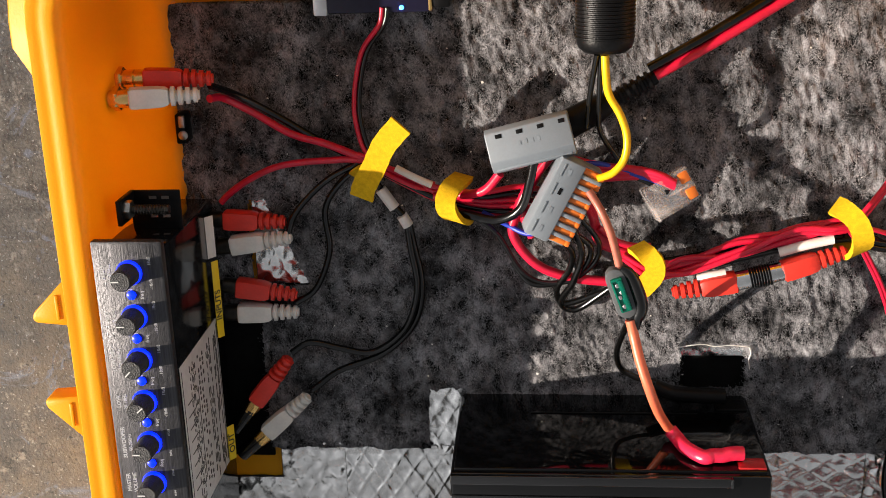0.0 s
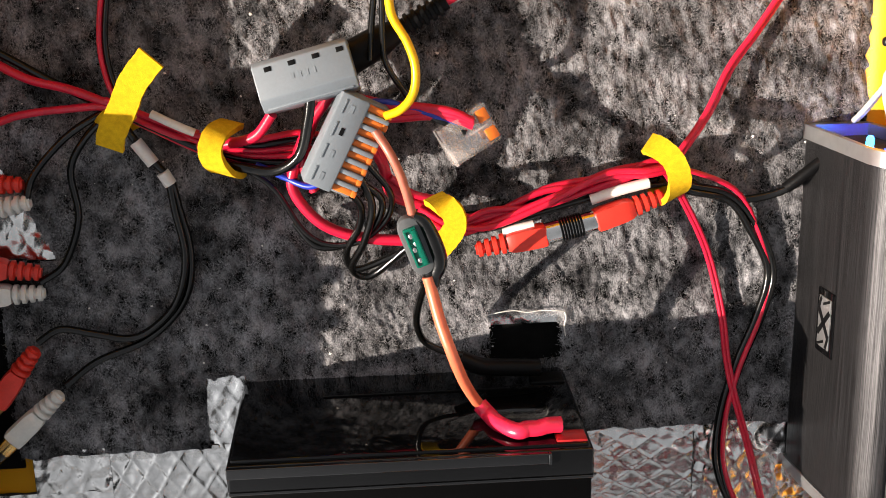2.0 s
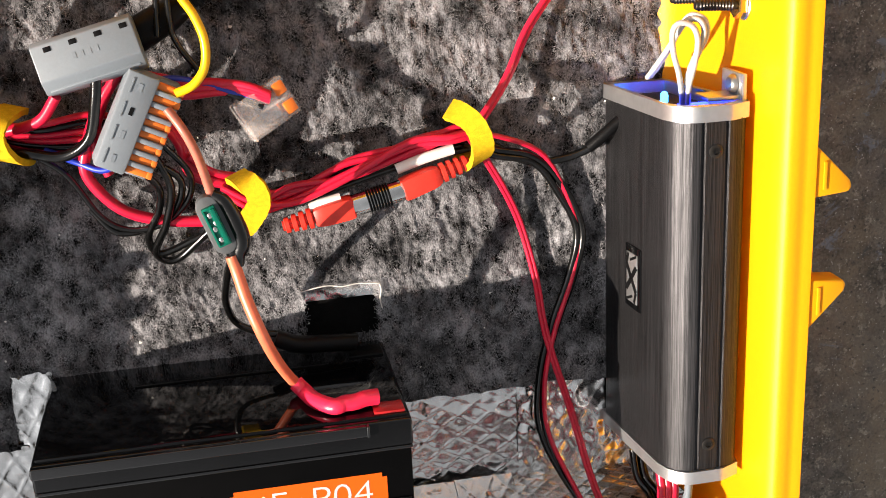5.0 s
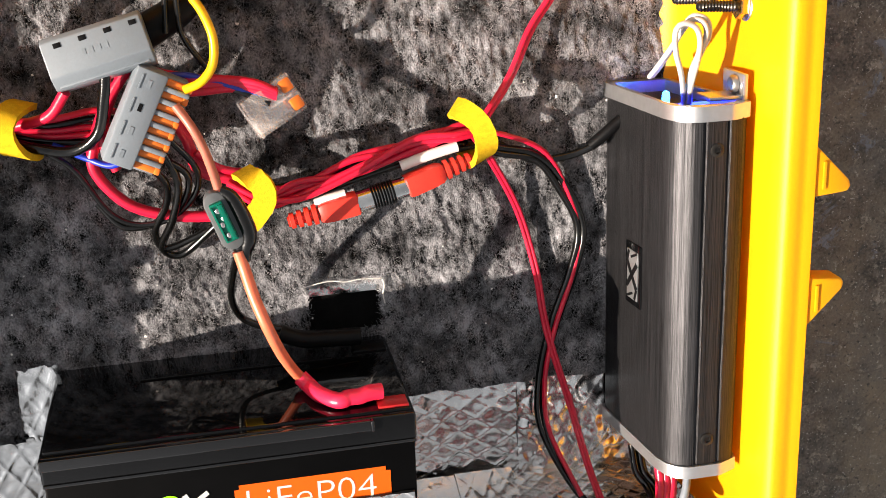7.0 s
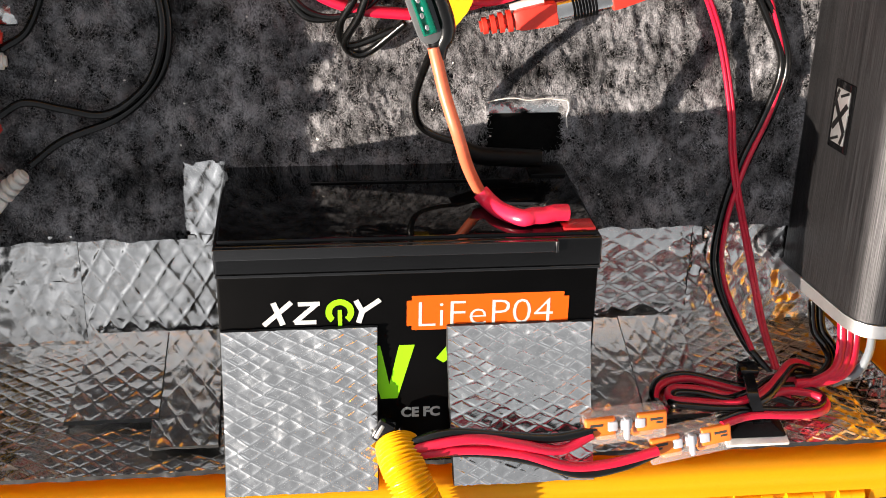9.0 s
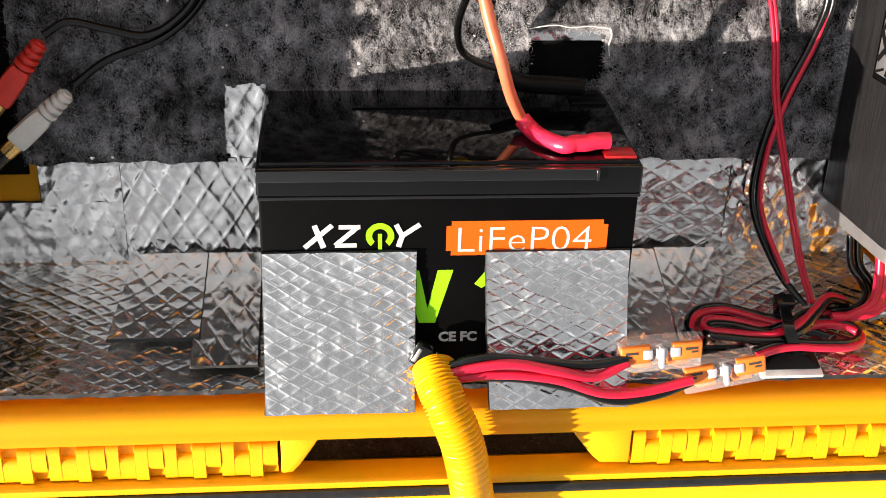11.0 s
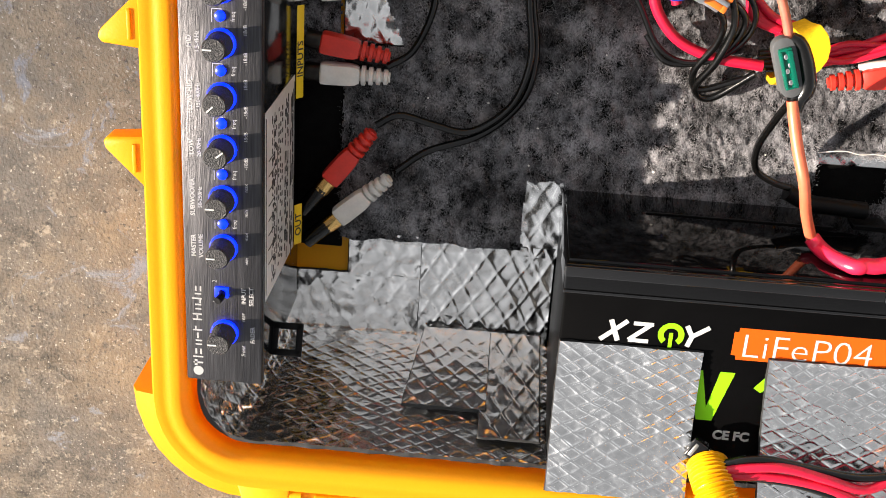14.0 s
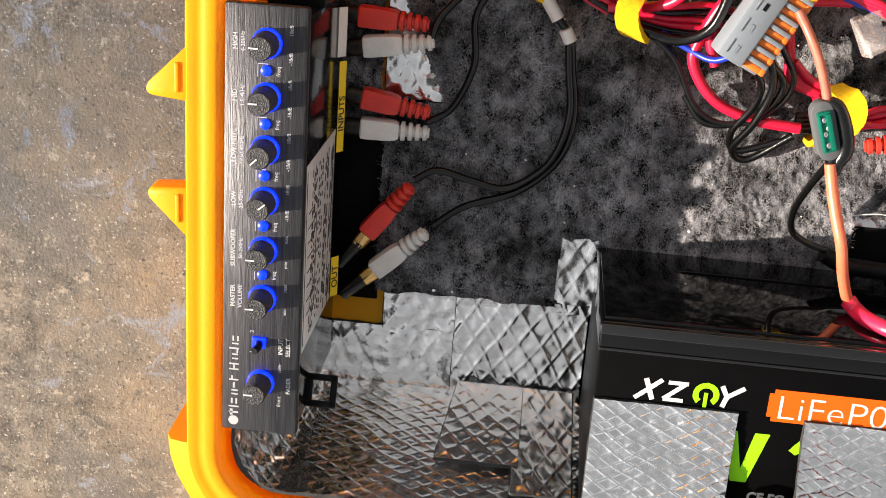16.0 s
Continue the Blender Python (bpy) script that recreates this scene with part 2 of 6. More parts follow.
PANEL_PRINT = material("grey_panel_print", (0.34, 0.34, 0.34), 0.5)
PRINT_DARK = material("dark_print", (0.03, 0.03, 0.03), 0.5)
TAPE = material("yellow_label_tape", (0.85, 0.60, 0.02), 0.4, vary=0.1)
LIME = material("lime_print", (0.24, 0.66, 0.006), 0.45, gloss=0.25)
ORANGE_LABEL = material("orange_label", (0.66, 0.085, 0.003), 0.45, gloss=0.2, vary=0.05, scale=90)
LED_BLUE = material("blue_led", (0.0, 0.01, 0.5), 0.3, emit=(0.0, 0.01, 1.0), power=2.2)
LED_POINT = material("bright_blue_led", (0.05, 0.1, 0.8), 0.3, emit=(0.02, 0.24, 1.0), power=9.0)
END_GLOW = material("added_blue_glow", (0.0, 0.01, 0.5), 0.3, emit=(0.01, 0.02, 1.0), power=9.0)
KNOB = material("knob_plastic", (0.030, 0.030, 0.032), 0.42, gloss=0.35, second=(0.004, 0.004, 0.0045), scale=700, bump=0.8, bump_scale=1500)
GASKET = material("black_gasket", (0.012, 0.012, 0.012), 0.4, vary=0.5, scale=300, bump=0.2)
SCREEN = material("dark_module_glass", (0.012, 0.011, 0.03), 0.15, vary=0.2, gloss=0.25)


# ---- mesh helpers ----
def mesh_of(bm, name, mats, smooth=True):
    me = bpy.data.meshes.new(name)
    bmesh.ops.recalc_face_normals(bm, faces=bm.faces)
    if smooth:
        for f in bm.faces:
            f.smooth = True
        for e in bm.edges:
            if len(e.link_faces) == 2 and e.calc_face_angle(0) > 0.7:
                e.smooth = False
    bm.to_mesh(me)
    bm.free()
    for m in (mats if isinstance(mats, (list, tuple)) else [mats]):
        me.materials.append(m)
    return me


def part(name, bm, mats, parent=None, label="", m=None, smooth=True):
    ob = new(name, mesh_of(bm, name, mats, smooth))
    if parent:
        ob.parent = parent
    if m is not None:
        ob.matrix_local = m
    if label:
        ob["label"] = label
    return ob


def thing(name, m, label, category, group="", kind=""):
    ob = new(name)
    ob.empty_display_size = 0.01
    ob.matrix_world = m
    return tagged(ob, label, category, group, kind)


def box(sx, sy, sz, bevel=0.0, at=(0, 0, 0), segs=2, m=None):
    bm = bmesh.new()
    bmesh.ops.create_cube(bm, size=1, matrix=Matrix.Translation(at) @ Matrix.Diagonal((sx, sy, sz, 1)))
    if bevel:
        bmesh.ops.bevel(bm, geom=bm.edges[:], offset=bevel, segments=segs, affect="EDGES", profile=0.5)
    if m is not None:
        bm.transform(m)
    return bm


def join(*bms):
    """One bmesh out of several."""
    out = bmesh.new()
    for b in bms:
        me = bpy.data.meshes.new("tmp")
        b.to_mesh(me)
        b.free()
        out.from_mesh(me)
        bpy.data.meshes.remove(me)
    return out


def lathe(profile, seg=20, m=None):
    """A turned body along +z from (radius, z) pairs; closed at both ends."""
    bm = bmesh.new()
    rings = []
    for r, z in profile:
        rings.append([bm.verts.new((r * math.cos(6.28318 * i / seg), r * math.sin(6.28318 * i / seg), z)) for i in range(seg)])
    for a, b in zip(rings, rings[1:]):
        for i in range(seg):
            bm.faces.new((a[i], a[(i + 1) % seg], b[(i + 1) % seg], b[i]))
    bm.faces.new(rings[0][::-1])
    bm.faces.new(rings[-1])
    if m is not None:
        bm.transform(m)
    return bm


def prism(loop, depth, bevel=0.0):
    """A flat outline (x, y) raised by depth along z."""
    bm = bmesh.new()
    f = bm.faces.new([bm.verts.new((x, y, 0)) for x, y in loop])
    r = bmesh.ops.extrude_face_region(bm, geom=[f])
    bmesh.ops.translate(bm, verts=[v for v in r["geom"] if isinstance(v, bmesh.types.BMVert)], vec=(0, 0, depth))
    if bevel:
        bmesh.ops.bevel(bm, geom=bm.edges[:], offset=bevel, segments=2, affect="EDGES", profile=0.5)
    return bm


def spline(pts, n=6):
    """A smooth line through pts."""
    p = [Vector(q) for q in pts]
    p = [2 * p[0] - p[1], *p, 2 * p[-1] - p[-2]]
    out = []
    for i in range(1, len(p) - 2):
        for k in range(n):
            t = k / n
            a, b, c, d = p[i - 1], p[i], p[i + 1], p[i + 2]
            out.append(0.5 * (2 * b + (c - a) * t + (2 * a - 5 * b + 4 * c - d) * t * t + (3 * b - a - 3 * c + d) * t ** 3))
    out.append(p[-2])
    return out


def frames(line):
    """For each point of a line: the point, and two directions across it that turn as little as they can."""
    side, out = None, []
    for i, q in enumerate(line):
        d = (line[min(i + 1, len(line) - 1)] - line[max(i - 1, 0)]).normalized()
        if side is None:
            side = d.cross(Vector((0, 0, 1)))
            side = side.normalized() if side.length > 0.1 else Vector((1, 0, 0))
        side = (side - d * side.dot(d)).normalized()
        out.append((q, side, d.cross(side)))
    return out


def tube(pts, r, seg=8, n=6, radius=None):
    line = spline(pts, n)
    bm = bmesh.new()
    rings = []
    for i, (q, a, b) in enumerate(frames(line)):
        rr = radius(i / (len(line) - 1)) if radius else r
        rings.append([bm.verts.new(q + rr * (a * math.cos(6.28318 * k / seg) + b * math.sin(6.28318 * k / seg))) for k in range(seg)])
    for u, v in zip(rings, rings[1:]):
        for k in range(seg):
            bm.faces.new((u[k], u[(k + 1) % seg], v[(k + 1) % seg], v[k]))
    bm.faces.new(rings[0][::-1])
    bm.faces.new(rings[-1])
    return bm


def strap(pts, width, thick, across, n=6):
    """A flat band along pts; across: the direction of its width."""
    line, w = spline(pts, n), Vector(across).normalized() * width / 2
    bm = bmesh.new()
    rings = []
    for i, q in enumerate(line):
        d = (line[min(i + 1, len(line) - 1)] - line[max(i - 1, 0)]).normalized()
        ww = (w - d * w.dot(d)).normalized() * width / 2
        t = d.cross(ww).normalized() * thick / 2
        j = 1 + 0.02 * math.sin(i * 1.9)
        rings.append([bm.verts.new(q + v) for v in (ww * j + t, -ww * j + t, -ww * j - t, ww * j - t)])
    for u, v in zip(rings, rings[1:]):
        for k in range(4):
            bm.faces.new((u[k], u[(k + 1) % 4], v[(k + 1) % 4], v[k]))
    bm.faces.new(rings[0][::-1])
    bm.faces.new(rings[-1])
    return bm


def letters(name, words, size, m, mat, parent, align="CENTER", shear=0.0, bold=0.0, label=""):
    """Raised print: the words in the built-in font as a thin mesh."""
    cu = bpy.data.curves.new("tmp", "FONT")
    cu.body, cu.size, cu.align_x, cu.align_y, cu.extrude, cu.shear, cu.offset = words, size, align, "CENTER", 0.00004, shear, bold
    cu.resolution_u = 3
    tmp = bpy.data.objects.new("tmp", cu)
    scene.collection.objects.link(tmp)
    me = bpy.data.meshes.new_from_object(tmp.evaluated_get(bpy.context.evaluated_depsgraph_get()))
    bpy.data.objects.remove(tmp)
    bpy.data.curves.remove(cu)
    me.materials.clear()
    me.materials.append(mat)
    ob = new(name, me)
    ob.parent = parent
    ob.matrix_local = m
    if label:
        ob["label"] = label
    return ob


def wire(name, pts, r, mat, label, category="cable", group="", seg=12):
    ob = part(name, tube(pts, r, seg), mat)
    return tagged(ob, label, category, group)


def sheet(nu, nv, where, slots=None):
    """A grid of nu x nv cells whose points are where(u, v), u and v from 0 to 1."""
    us, vs = np.linspace(0, 1, nu + 1), np.linspace(0, 1, nv + 1)
    pts = [where(u, v) for v in vs for u in us]
    faces = [(j * (nu + 1) + i, j * (nu + 1) + i + 1, (j + 1) * (nu + 1) + i + 1, (j + 1) * (nu + 1) + i) for j in range(nv) for i in range(nu)]
    return pts, faces


# ---- ground ----
def ground():
    bm = bmesh.new()
    bmesh.ops.create_grid(bm, x_segments=20, y_segments=20, size=40)
    g = part("ground", bm, CONCRETE, smooth=False)
    tagged(g, "worn grey-brown concrete floor with pale blotches", "floor", kind="structure")


ground()

# ---- the open case ----
X0, X1, Y0, Y1 = -0.2185, 0.2755, -0.3940, -0.018


def ring(inset, z, bounds=(X0, X1, Y0, Y1), rad=0.042, n=8):
    """A rounded rectangle set in from the case's outline by inset, at the height z."""
    x0, x1, y0, y1 = bounds
    x0, x1, y0, y1, r = x0 + inset, x1 - inset, y0 + inset, y1 - inset, max(rad - inset, 0.012)
    out = []
    for cx, cy, a in ((x0 + r, y0 + r, 180), (x1 - r, y0 + r, 270), (x1 - r, y1 - r, 0), (x0 + r, y1 - r, 90)):
        for k in range(n + 1):
            t = radians(a + 90 * k / n)
            out.append((cx + r * math.cos(t), cy + r * math.sin(t), z))
    return out


SHELL = [(0.030, 0.0), (0.024, 0.001), (0.020, 0.008), (0.0125, 0.064), (0.0115, 0.070), (0.002, 0.072), (0.0, 0.074), (0.0, 0.0885), (0.0012, 0.0905),
         (0.0040, 0.0905), (0.0048, 0.0902), (0.0072, 0.0902), (0.0080, 0.0905), (0.0120, 0.0905), (0.0140, 0.0895), (0.0160, 0.086), (0.0175, 0.081),
         (0.0215, 0.060), (0.0330, 0.020), (0.0400, 0.0115), (0.048, 0.010)]


LID_SHELL = [(0.060, 0.0), (0.054, 0.002), (0.050, 0.010), (0.042, 0.064), (0.038, 0.071), (0.003, 0.075), (0.0, 0.0765), (0.0, 0.0885), (0.0012, 0.0905),
             (0.0040, 0.0905), (0.0048, 0.0891), (0.0090, 0.0891), (0.0098, 0.0905), (0.0180, 0.0905), (0.0220, 0.0880), (0.0460, 0.0700), (0.0520, 0.0600), (0.0600, 0.0200), (0.066, 0.010)]


def shell(name, bounds, parent, label, mat=None, profile=None):
    bm = bmesh.new()
    rings = [[bm.verts.new(p) for p in ring(i, z, bounds)] for i, z in (profile or SHELL)]
    for a, b in zip(rings, rings[1:]):
        for k in range(len(a)):
            bm.faces.new((a[k], a[(k + 1) % len(a)], b[(k + 1) % len(b)], b[k]))
    bm.faces.new(rings[0][::-1])
    bm.faces.new(rings[-1])
    return part(name, bm, mat or YELLOW, parent, label)


case = thing("hard_case", pose(0.03, -0.21, 0), "open yellow plastic hard case lying on the concrete floor", "case")
case.matrix_world = Matrix()
shell("body", (X0, X1, Y0, Y1), case, "deep yellow half lined with carpet and foil")
LID = (X0, X1, -0.7855, -0.4140)
shell("lid", LID, case, "yellow lid folded back flat on the floor", YELLOW_LID, LID_SHELL)


def gasket():
    bm = bmesh.new()
    rows = [[bm.verts.new(p) for p in ring(i, z, LID)] for i, z in ((0.0045, 0.0890), (0.0048, 0.0915), (0.0070, 0.0921), (0.0088, 0.0915), (0.0092, 0.0890))]
    for a, b in zip(rows, rows[1:]):
        for k in range(len(a)):
            bm.faces.new((a[k], a[(k + 1) % len(a)], b[(k + 1) % len(b)], b[k]))
    part("gasket", bm, GASKET, case, "black rubber sealing ring")


gasket()


def bumper(cx, cy, a0, bounds_rad=0.042, run=0.016):
    """A thick guard round one corner, running a little way along both sides."""
    bm = bmesh.new()
    prof = [(0.0, 0.040), (0.009, 0.044), (0.0115, 0.050), (0.0115, 0.080), (0.009, 0.0845), (0.0, 0.0865)]
    cols = []
    c = Vector((cx, cy, 0))
    steps = [(0, -run), (0, -run * 0.45)] + [(90 * k / 8, 0) for k in range(9)] + [(90, run * 0.45), (90, run)]
    for k, (a, shift) in enumerate(steps):
        t = radians(a0 + a)
        d, side = Vector((math.cos(t), math.sin(t), 0)), Vector((-math.sin(t), math.cos(t), 0))
        swell = 0.0 if k in (0, len(steps) - 1) else 1.0
        cols.append([bm.verts.new(c + side * shift + d * (bounds_rad - 0.0005 + o * swell) + Vector((0, 0, z))) for o, z in prof])
    for a, b in zip(cols, cols[1:]):
        for k in range(len(prof) - 1):
            bm.faces.new((a[k], a[k + 1], b[k + 1], b[k]))
    return part("corner_guard", bm, YELLOW, case)


R = 0.042
for bx, by, ba in ((X0 + R, Y0 + R, 180), (X1 - R, Y0 + R, 270), (X1 - R, Y1 - R, 0), (X0 + R, Y1 - R, 90)):
    bumper(bx, by, ba, run=0.001 if by < -0.2 else 0.024)
for bx, by, ba in ((X0 + R, LID[2] + R, 180), (X1 - R, LID[2] + R, 270)):
    bumper(bx, by, ba)


def padlock_tab(y, side, flip):
    """A triangular lug on the short side, with a raised rib."""
    s = 1 if side > 0 else -1
    x = X1 if side > 0 else X0
    loop = [(x - s * 0.002, y + 0.019 * flip), (x + s * 0.0150, y + 0.0020 * flip), (x + s * 0.0160, y - 0.0008 * flip), (x + s * 0.0145, y - 0.0030 * flip), (x - s * 0.002, y - 0.0045 * flip)]
    tab = part("padlock_lug", prism(loop, 0.012, 0.0012), YELLOW, case, m=Matrix.Translation((0, 0, 0.0775)))
    part("rib", box(0.0016, 0.012, 0.001, 0.0004, (x + s * 0.0030, y + 0.005 * flip, 0.0125)), YELLOW, tab)


for s in (-1, 1):
    padlock_tab(-0.1925, s, 1)
    padlock_tab(-0.2365, s, -1)


def knuckle(x, w, low):
    """One barrel of the hinge: a rounded block with a square notch left open beside it."""
    y0, y1 = (-0.4143, -0.3964) if low else (-0.4137, -0.3958)
    yn0, yn1 = (y0 + 0.0055, y1) if low else (y0, y1 - 0.0055)

    def block(xa, xb, ya, yb, top):
        loop = [(ya, 0.030), (yb, 0.030)] + [(yb - 0.003 + 0.003 * math.cos(radians(a)), top - 0.003 + 0.003 * math.sin(radians(a))) for a in (0, 30, 60, 90)] + \
               [(ya + 0.003 + 0.003 * math.cos(radians(a)), top - 0.003 + 0.003 * math.sin(radians(a))) for a in (90, 120, 150, 180)]
        bm = prism(loop, xb - xa)
        bm.transform(Matrix(((0, 0, 1, xa), (1, 0, 0, 0), (0, 1, 0, 0), (0, 0, 0, 1))))
        return bm

    top = 0.0878 if low else 0.0874
    split = x + w * 0.45
    end = x + w - 0.0001
    part("hinge_knuckle", join(block(x, split, y0, y1, top), block(split, end, yn0, yn1, top - 0.0001), block(split, end, y0, y1, top - 0.0026)), YELLOW_LID, case)


for base in (-0.158, 0.112):
    for k in range(10):
        knuckle(base + k * 0.0118, 0.0117, k % 2)
for xa, xb, xc in ((-0.039, -0.022, -0.034), (0.111, 0.084, 0.098)):
    leaf = [(xa, -0.3935), (xb, -0.3935), (xb + (xc - xb) * 0.35, -0.4005), (xb + (xc - xb) * 0.75, -0.4080), (xc, -0.4115), (xa, -0.4120)]
    part("hinge_leaf", prism(leaf if xa < xb else leaf[::-1], 0.0575, 0.001), YELLOW_LID, case, m=Matrix.Translation((0, 0, 0.0300)))
leaf = [(-0.182, -0.3935), (-0.158, -0.3935), (-0.158, -0.4120), (-0.1735, -0.4120), (-0.1785, -0.4065)]
part("hinge_leaf", prism(leaf, 0.0575, 0.001), YELLOW_LID, case, m=Matrix.Translation((0, 0, 0.0300)))


# ---- lining: carpet ----
def carpet():
    x0, x1, y0, y1 = -0.186, 0.243, -0.300, -0.062
    nu, nv = 640, 356

    def height(x, y):
        return 0.0135 + 0.0013 * noise.noise((x * 62 + y * 30, y * 40 - x * 15, 0)) + 0.0006 * noise.noise((x * 150, y * 95, 3)) + 0.0007 * noise.noise((x * 380 + y * 90, y * 230, 7)) \
            + 0.0009 * noise.noise((x * 300 + y * 120, y * 190 - x * 70, 21))

    def where(u, v):
        x, y = x0 + (x1 - x0) * u, y0 + (y1 - y0) * v
        if v < 0.02:
            y += 0.0018 * noise.noise((x * 90, 0, 0)) - 0.002 * noise.noise((x * 25, 4, 0))
        z = height(x, y)
        if u == 0 or v == 0 or u == 1 or v == 1:
            z = 0.0105
        return x, y, z

    def keep(x, y):
        x, y = x + 0.0011 * noise.noise((x * 420, y * 420, 2)), y + 0.0013 * noise.noise((x * 420, y * 420, 6))
        if -0.061 < x < -0.043 and y < -0.264 + 0.0035 * noise.noise((x * 110, 1, 1)):
            return False
        if -0.043 <= x < 0.106 and y < -0.285:
            return False
        if 0.069 < x < 0.102 and -0.262 < y < -0.240 + 0.001 * noise.noise((x * 200, 2, 1)):
            return False
        if x < -0.147 and y < -0.222 + 0.002 * noise.noise((x * 150, 3, 1)):
            return False
        if x < -0.118 and x > -0.149 and y > -0.206 and y < -0.160 and x < -0.120 - (y + 0.206) * 0.45:
            return False
        return True

    pts, faces = sheet(nu, nv, where)
    faces = [f for f in faces if keep(sum(pts[i][0] for i in f) / 4, sum(pts[i][1] for i in f) / 4)]
    me = bpy.data.meshes.new("carpet_lining")
    me.from_pydata(pts, [], faces)
    me.polygons.foreach_set("use_smooth", [True] * len(faces))
    me.materials.append(CARPET)
    ob = tagged(new("carpet_lining", me), "grey fleece carpet lining the bottom of the case, fuzzy and linty", "carpet")
    # the pile: thin bent hairs
    rng = np.random.default_rng(5)
    v, f = [], []
    for k in range(135000):
        x, y = rng.uniform(x0, x1), rng.uniform(y0, y1)
        if k < 1500:
            # frayed pale edge round the notch
            x, y = (rng.uniform(0.068, 0.104), -0.2395 + rng.uniform(-0.0006, 0.0022)) if k < 1000 else (0.1028 + rng.uniform(-0.0006, 0.0022), rng.uniform(-0.256, -0.238))
        if not keep(x, y):
            continue
        a, ln, up, bend = rng.uniform(0, 6.283), rng.uniform(0.0012, 0.0038), rng.uniform(0.0001, 0.0012), rng.uniform(-1.6, 1.6)
        z, w, i = height(x, y), 0.000032, len(v)
        px, py = x, y
        for k in range(4):
            b = a + bend * k / 3
            zz = z - 0.0002 + up * math.sin(1.05 * k)
            v += [(px - w * math.sin(b), py + w * math.cos(b), zz), (px + w * math.sin(b), py - w * math.cos(b), zz)]
            px, py = px + math.cos(b) * ln / 3, py + math.sin(b) * ln / 3
        f += [(i + 2 * k, i + 2 * k + 1, i + 2 * k + 3, i + 2 * k + 2) for k in range(3)]
    me = bpy.data.meshes.new("nap")
    me.from_pydata(v, [], f)
    me.materials.append(FIBRE)
    nap = tagged(new("nap", me), "loose grey fibre", kind="stuff")
    nap.parent = ob


carpet()
# Added black sheet: makes gaps in the lining as dark as shade.
part("underlay", box(0.379, 0.270, 0.0006, 0.0, (0.0475, -0.212, 0.0103)), FELT)
tagged(bpy.data.objects["underlay"], "added black sheet that darkens the gaps in carpet and foil", "underlay")
part("felt_pad", box(0.030, 0.086, 0.0016, 0.0005, (-0.161, -0.262, 0.0116)), FELT)
tagged(bpy.data.objects["felt_pad"], "dark grey felt pad on the case bottom beside the equalizer", "pad")


# ---- lining: foil ----
def quilt(a, b, pa=0.0105, pb=0.0165):
    """Height of the embossed diamonds at a, b metres along a sheet."""
    a, b = a + 0.0024 * noise.noise((a * 45, b * 45, 1.7)), b + 0.0024 * noise.noise((a * 45, b * 45, 8.3))
    p, q = a / pa + b / pb, a / pa - b / pb
    d = min(abs(p - round(p)), abs(q - round(q)))
    return (0.00060 * math.exp(-(d / 0.095) ** 2)) * (0.75 + 0.6 * noise.noise((a * 70, b * 70, 4.1)))


def cut_edge(pts, faces, parent):
    """The dark butyl backing that shows along the cut edge of a piece of foil."""
    used = sorted({i for f in faces for i in f})
    at = {i: k for k, i in enumerate(used)}
    me = bpy.data.meshes.new("cut_edge")
    me.from_pydata([pts[i] for i in used], [], [tuple(at[i] for i in f) for f in faces])
    me.materials.append(FOIL_EDGE)
    ob = new("cut_edge", me)
    ob.parent = parent
    ob["label"] = "dark cut edge"


def foil(name, corner, u, v, normal, label, turn=False, pitch=(0.0105, 0.0165), amp=1.0, seed=0.0, thick=0.0013, crumple=1.0, taper=0.0, res=0.0006, rag=0.0006, bow=0.0):
    """A rectangular piece of quilted foil from a corner along u and v, with a dark cut edge."""
    c, u, v, nrm = Vector(corner), Vector(u), Vector(v), Vector(normal).normalized()
    lu, lv = u.length, v.length
    nu, nv = max(4, int(lu / res)), max(4, int(lv / res))

    def where(s, t):
        a, b = s * lu, t * lv
        h = thick + amp * (quilt(b, a, *pitch) if turn else quilt(a, b, *pitch))
        h += crumple * (0.0006 * noise.noise((a * 60 + seed, b * 60, seed)) + 0.0004 * noise.noise((a * 190 + seed, b * 190, seed)))
        h += bow * (t ** 2.2 - t)
        ss = s + taper * (s - 0.5) * t
        edge = s in (0, 1) or t in (0, 1)
        p = c + u * ss + v * t + nrm * (0.0002 + bow * (t ** 2.2 - t) if edge else h)
        if edge:
            p += (u.normalized() * noise.noise((b * 150 + seed, 1, 0)) + v.normalized() * noise.noise((a * 150 + seed, 2, 0))) * rag
        return tuple(p)

    pts, faces = sheet(nu, nv, where)
    rim = [f for k, f in enumerate(faces) if k % nu in (0, nu - 1) or k // nu in (0, nv - 1)]
    inner = [f for k, f in enumerate(faces) if not (k % nu in (0, nu - 1) or k // nu in (0, nv - 1))]
    me = bpy.data.meshes.new(name)
    me.from_pydata(pts, [], inner)
    me.materials.append(FOIL)
    me.polygons.foreach_set("use_smooth", [True] * len(inner))
    ob = new(name, me)
    cut_edge(pts, rim, ob)
    return tagged(ob, label, "foil", "foil insulation pieces")


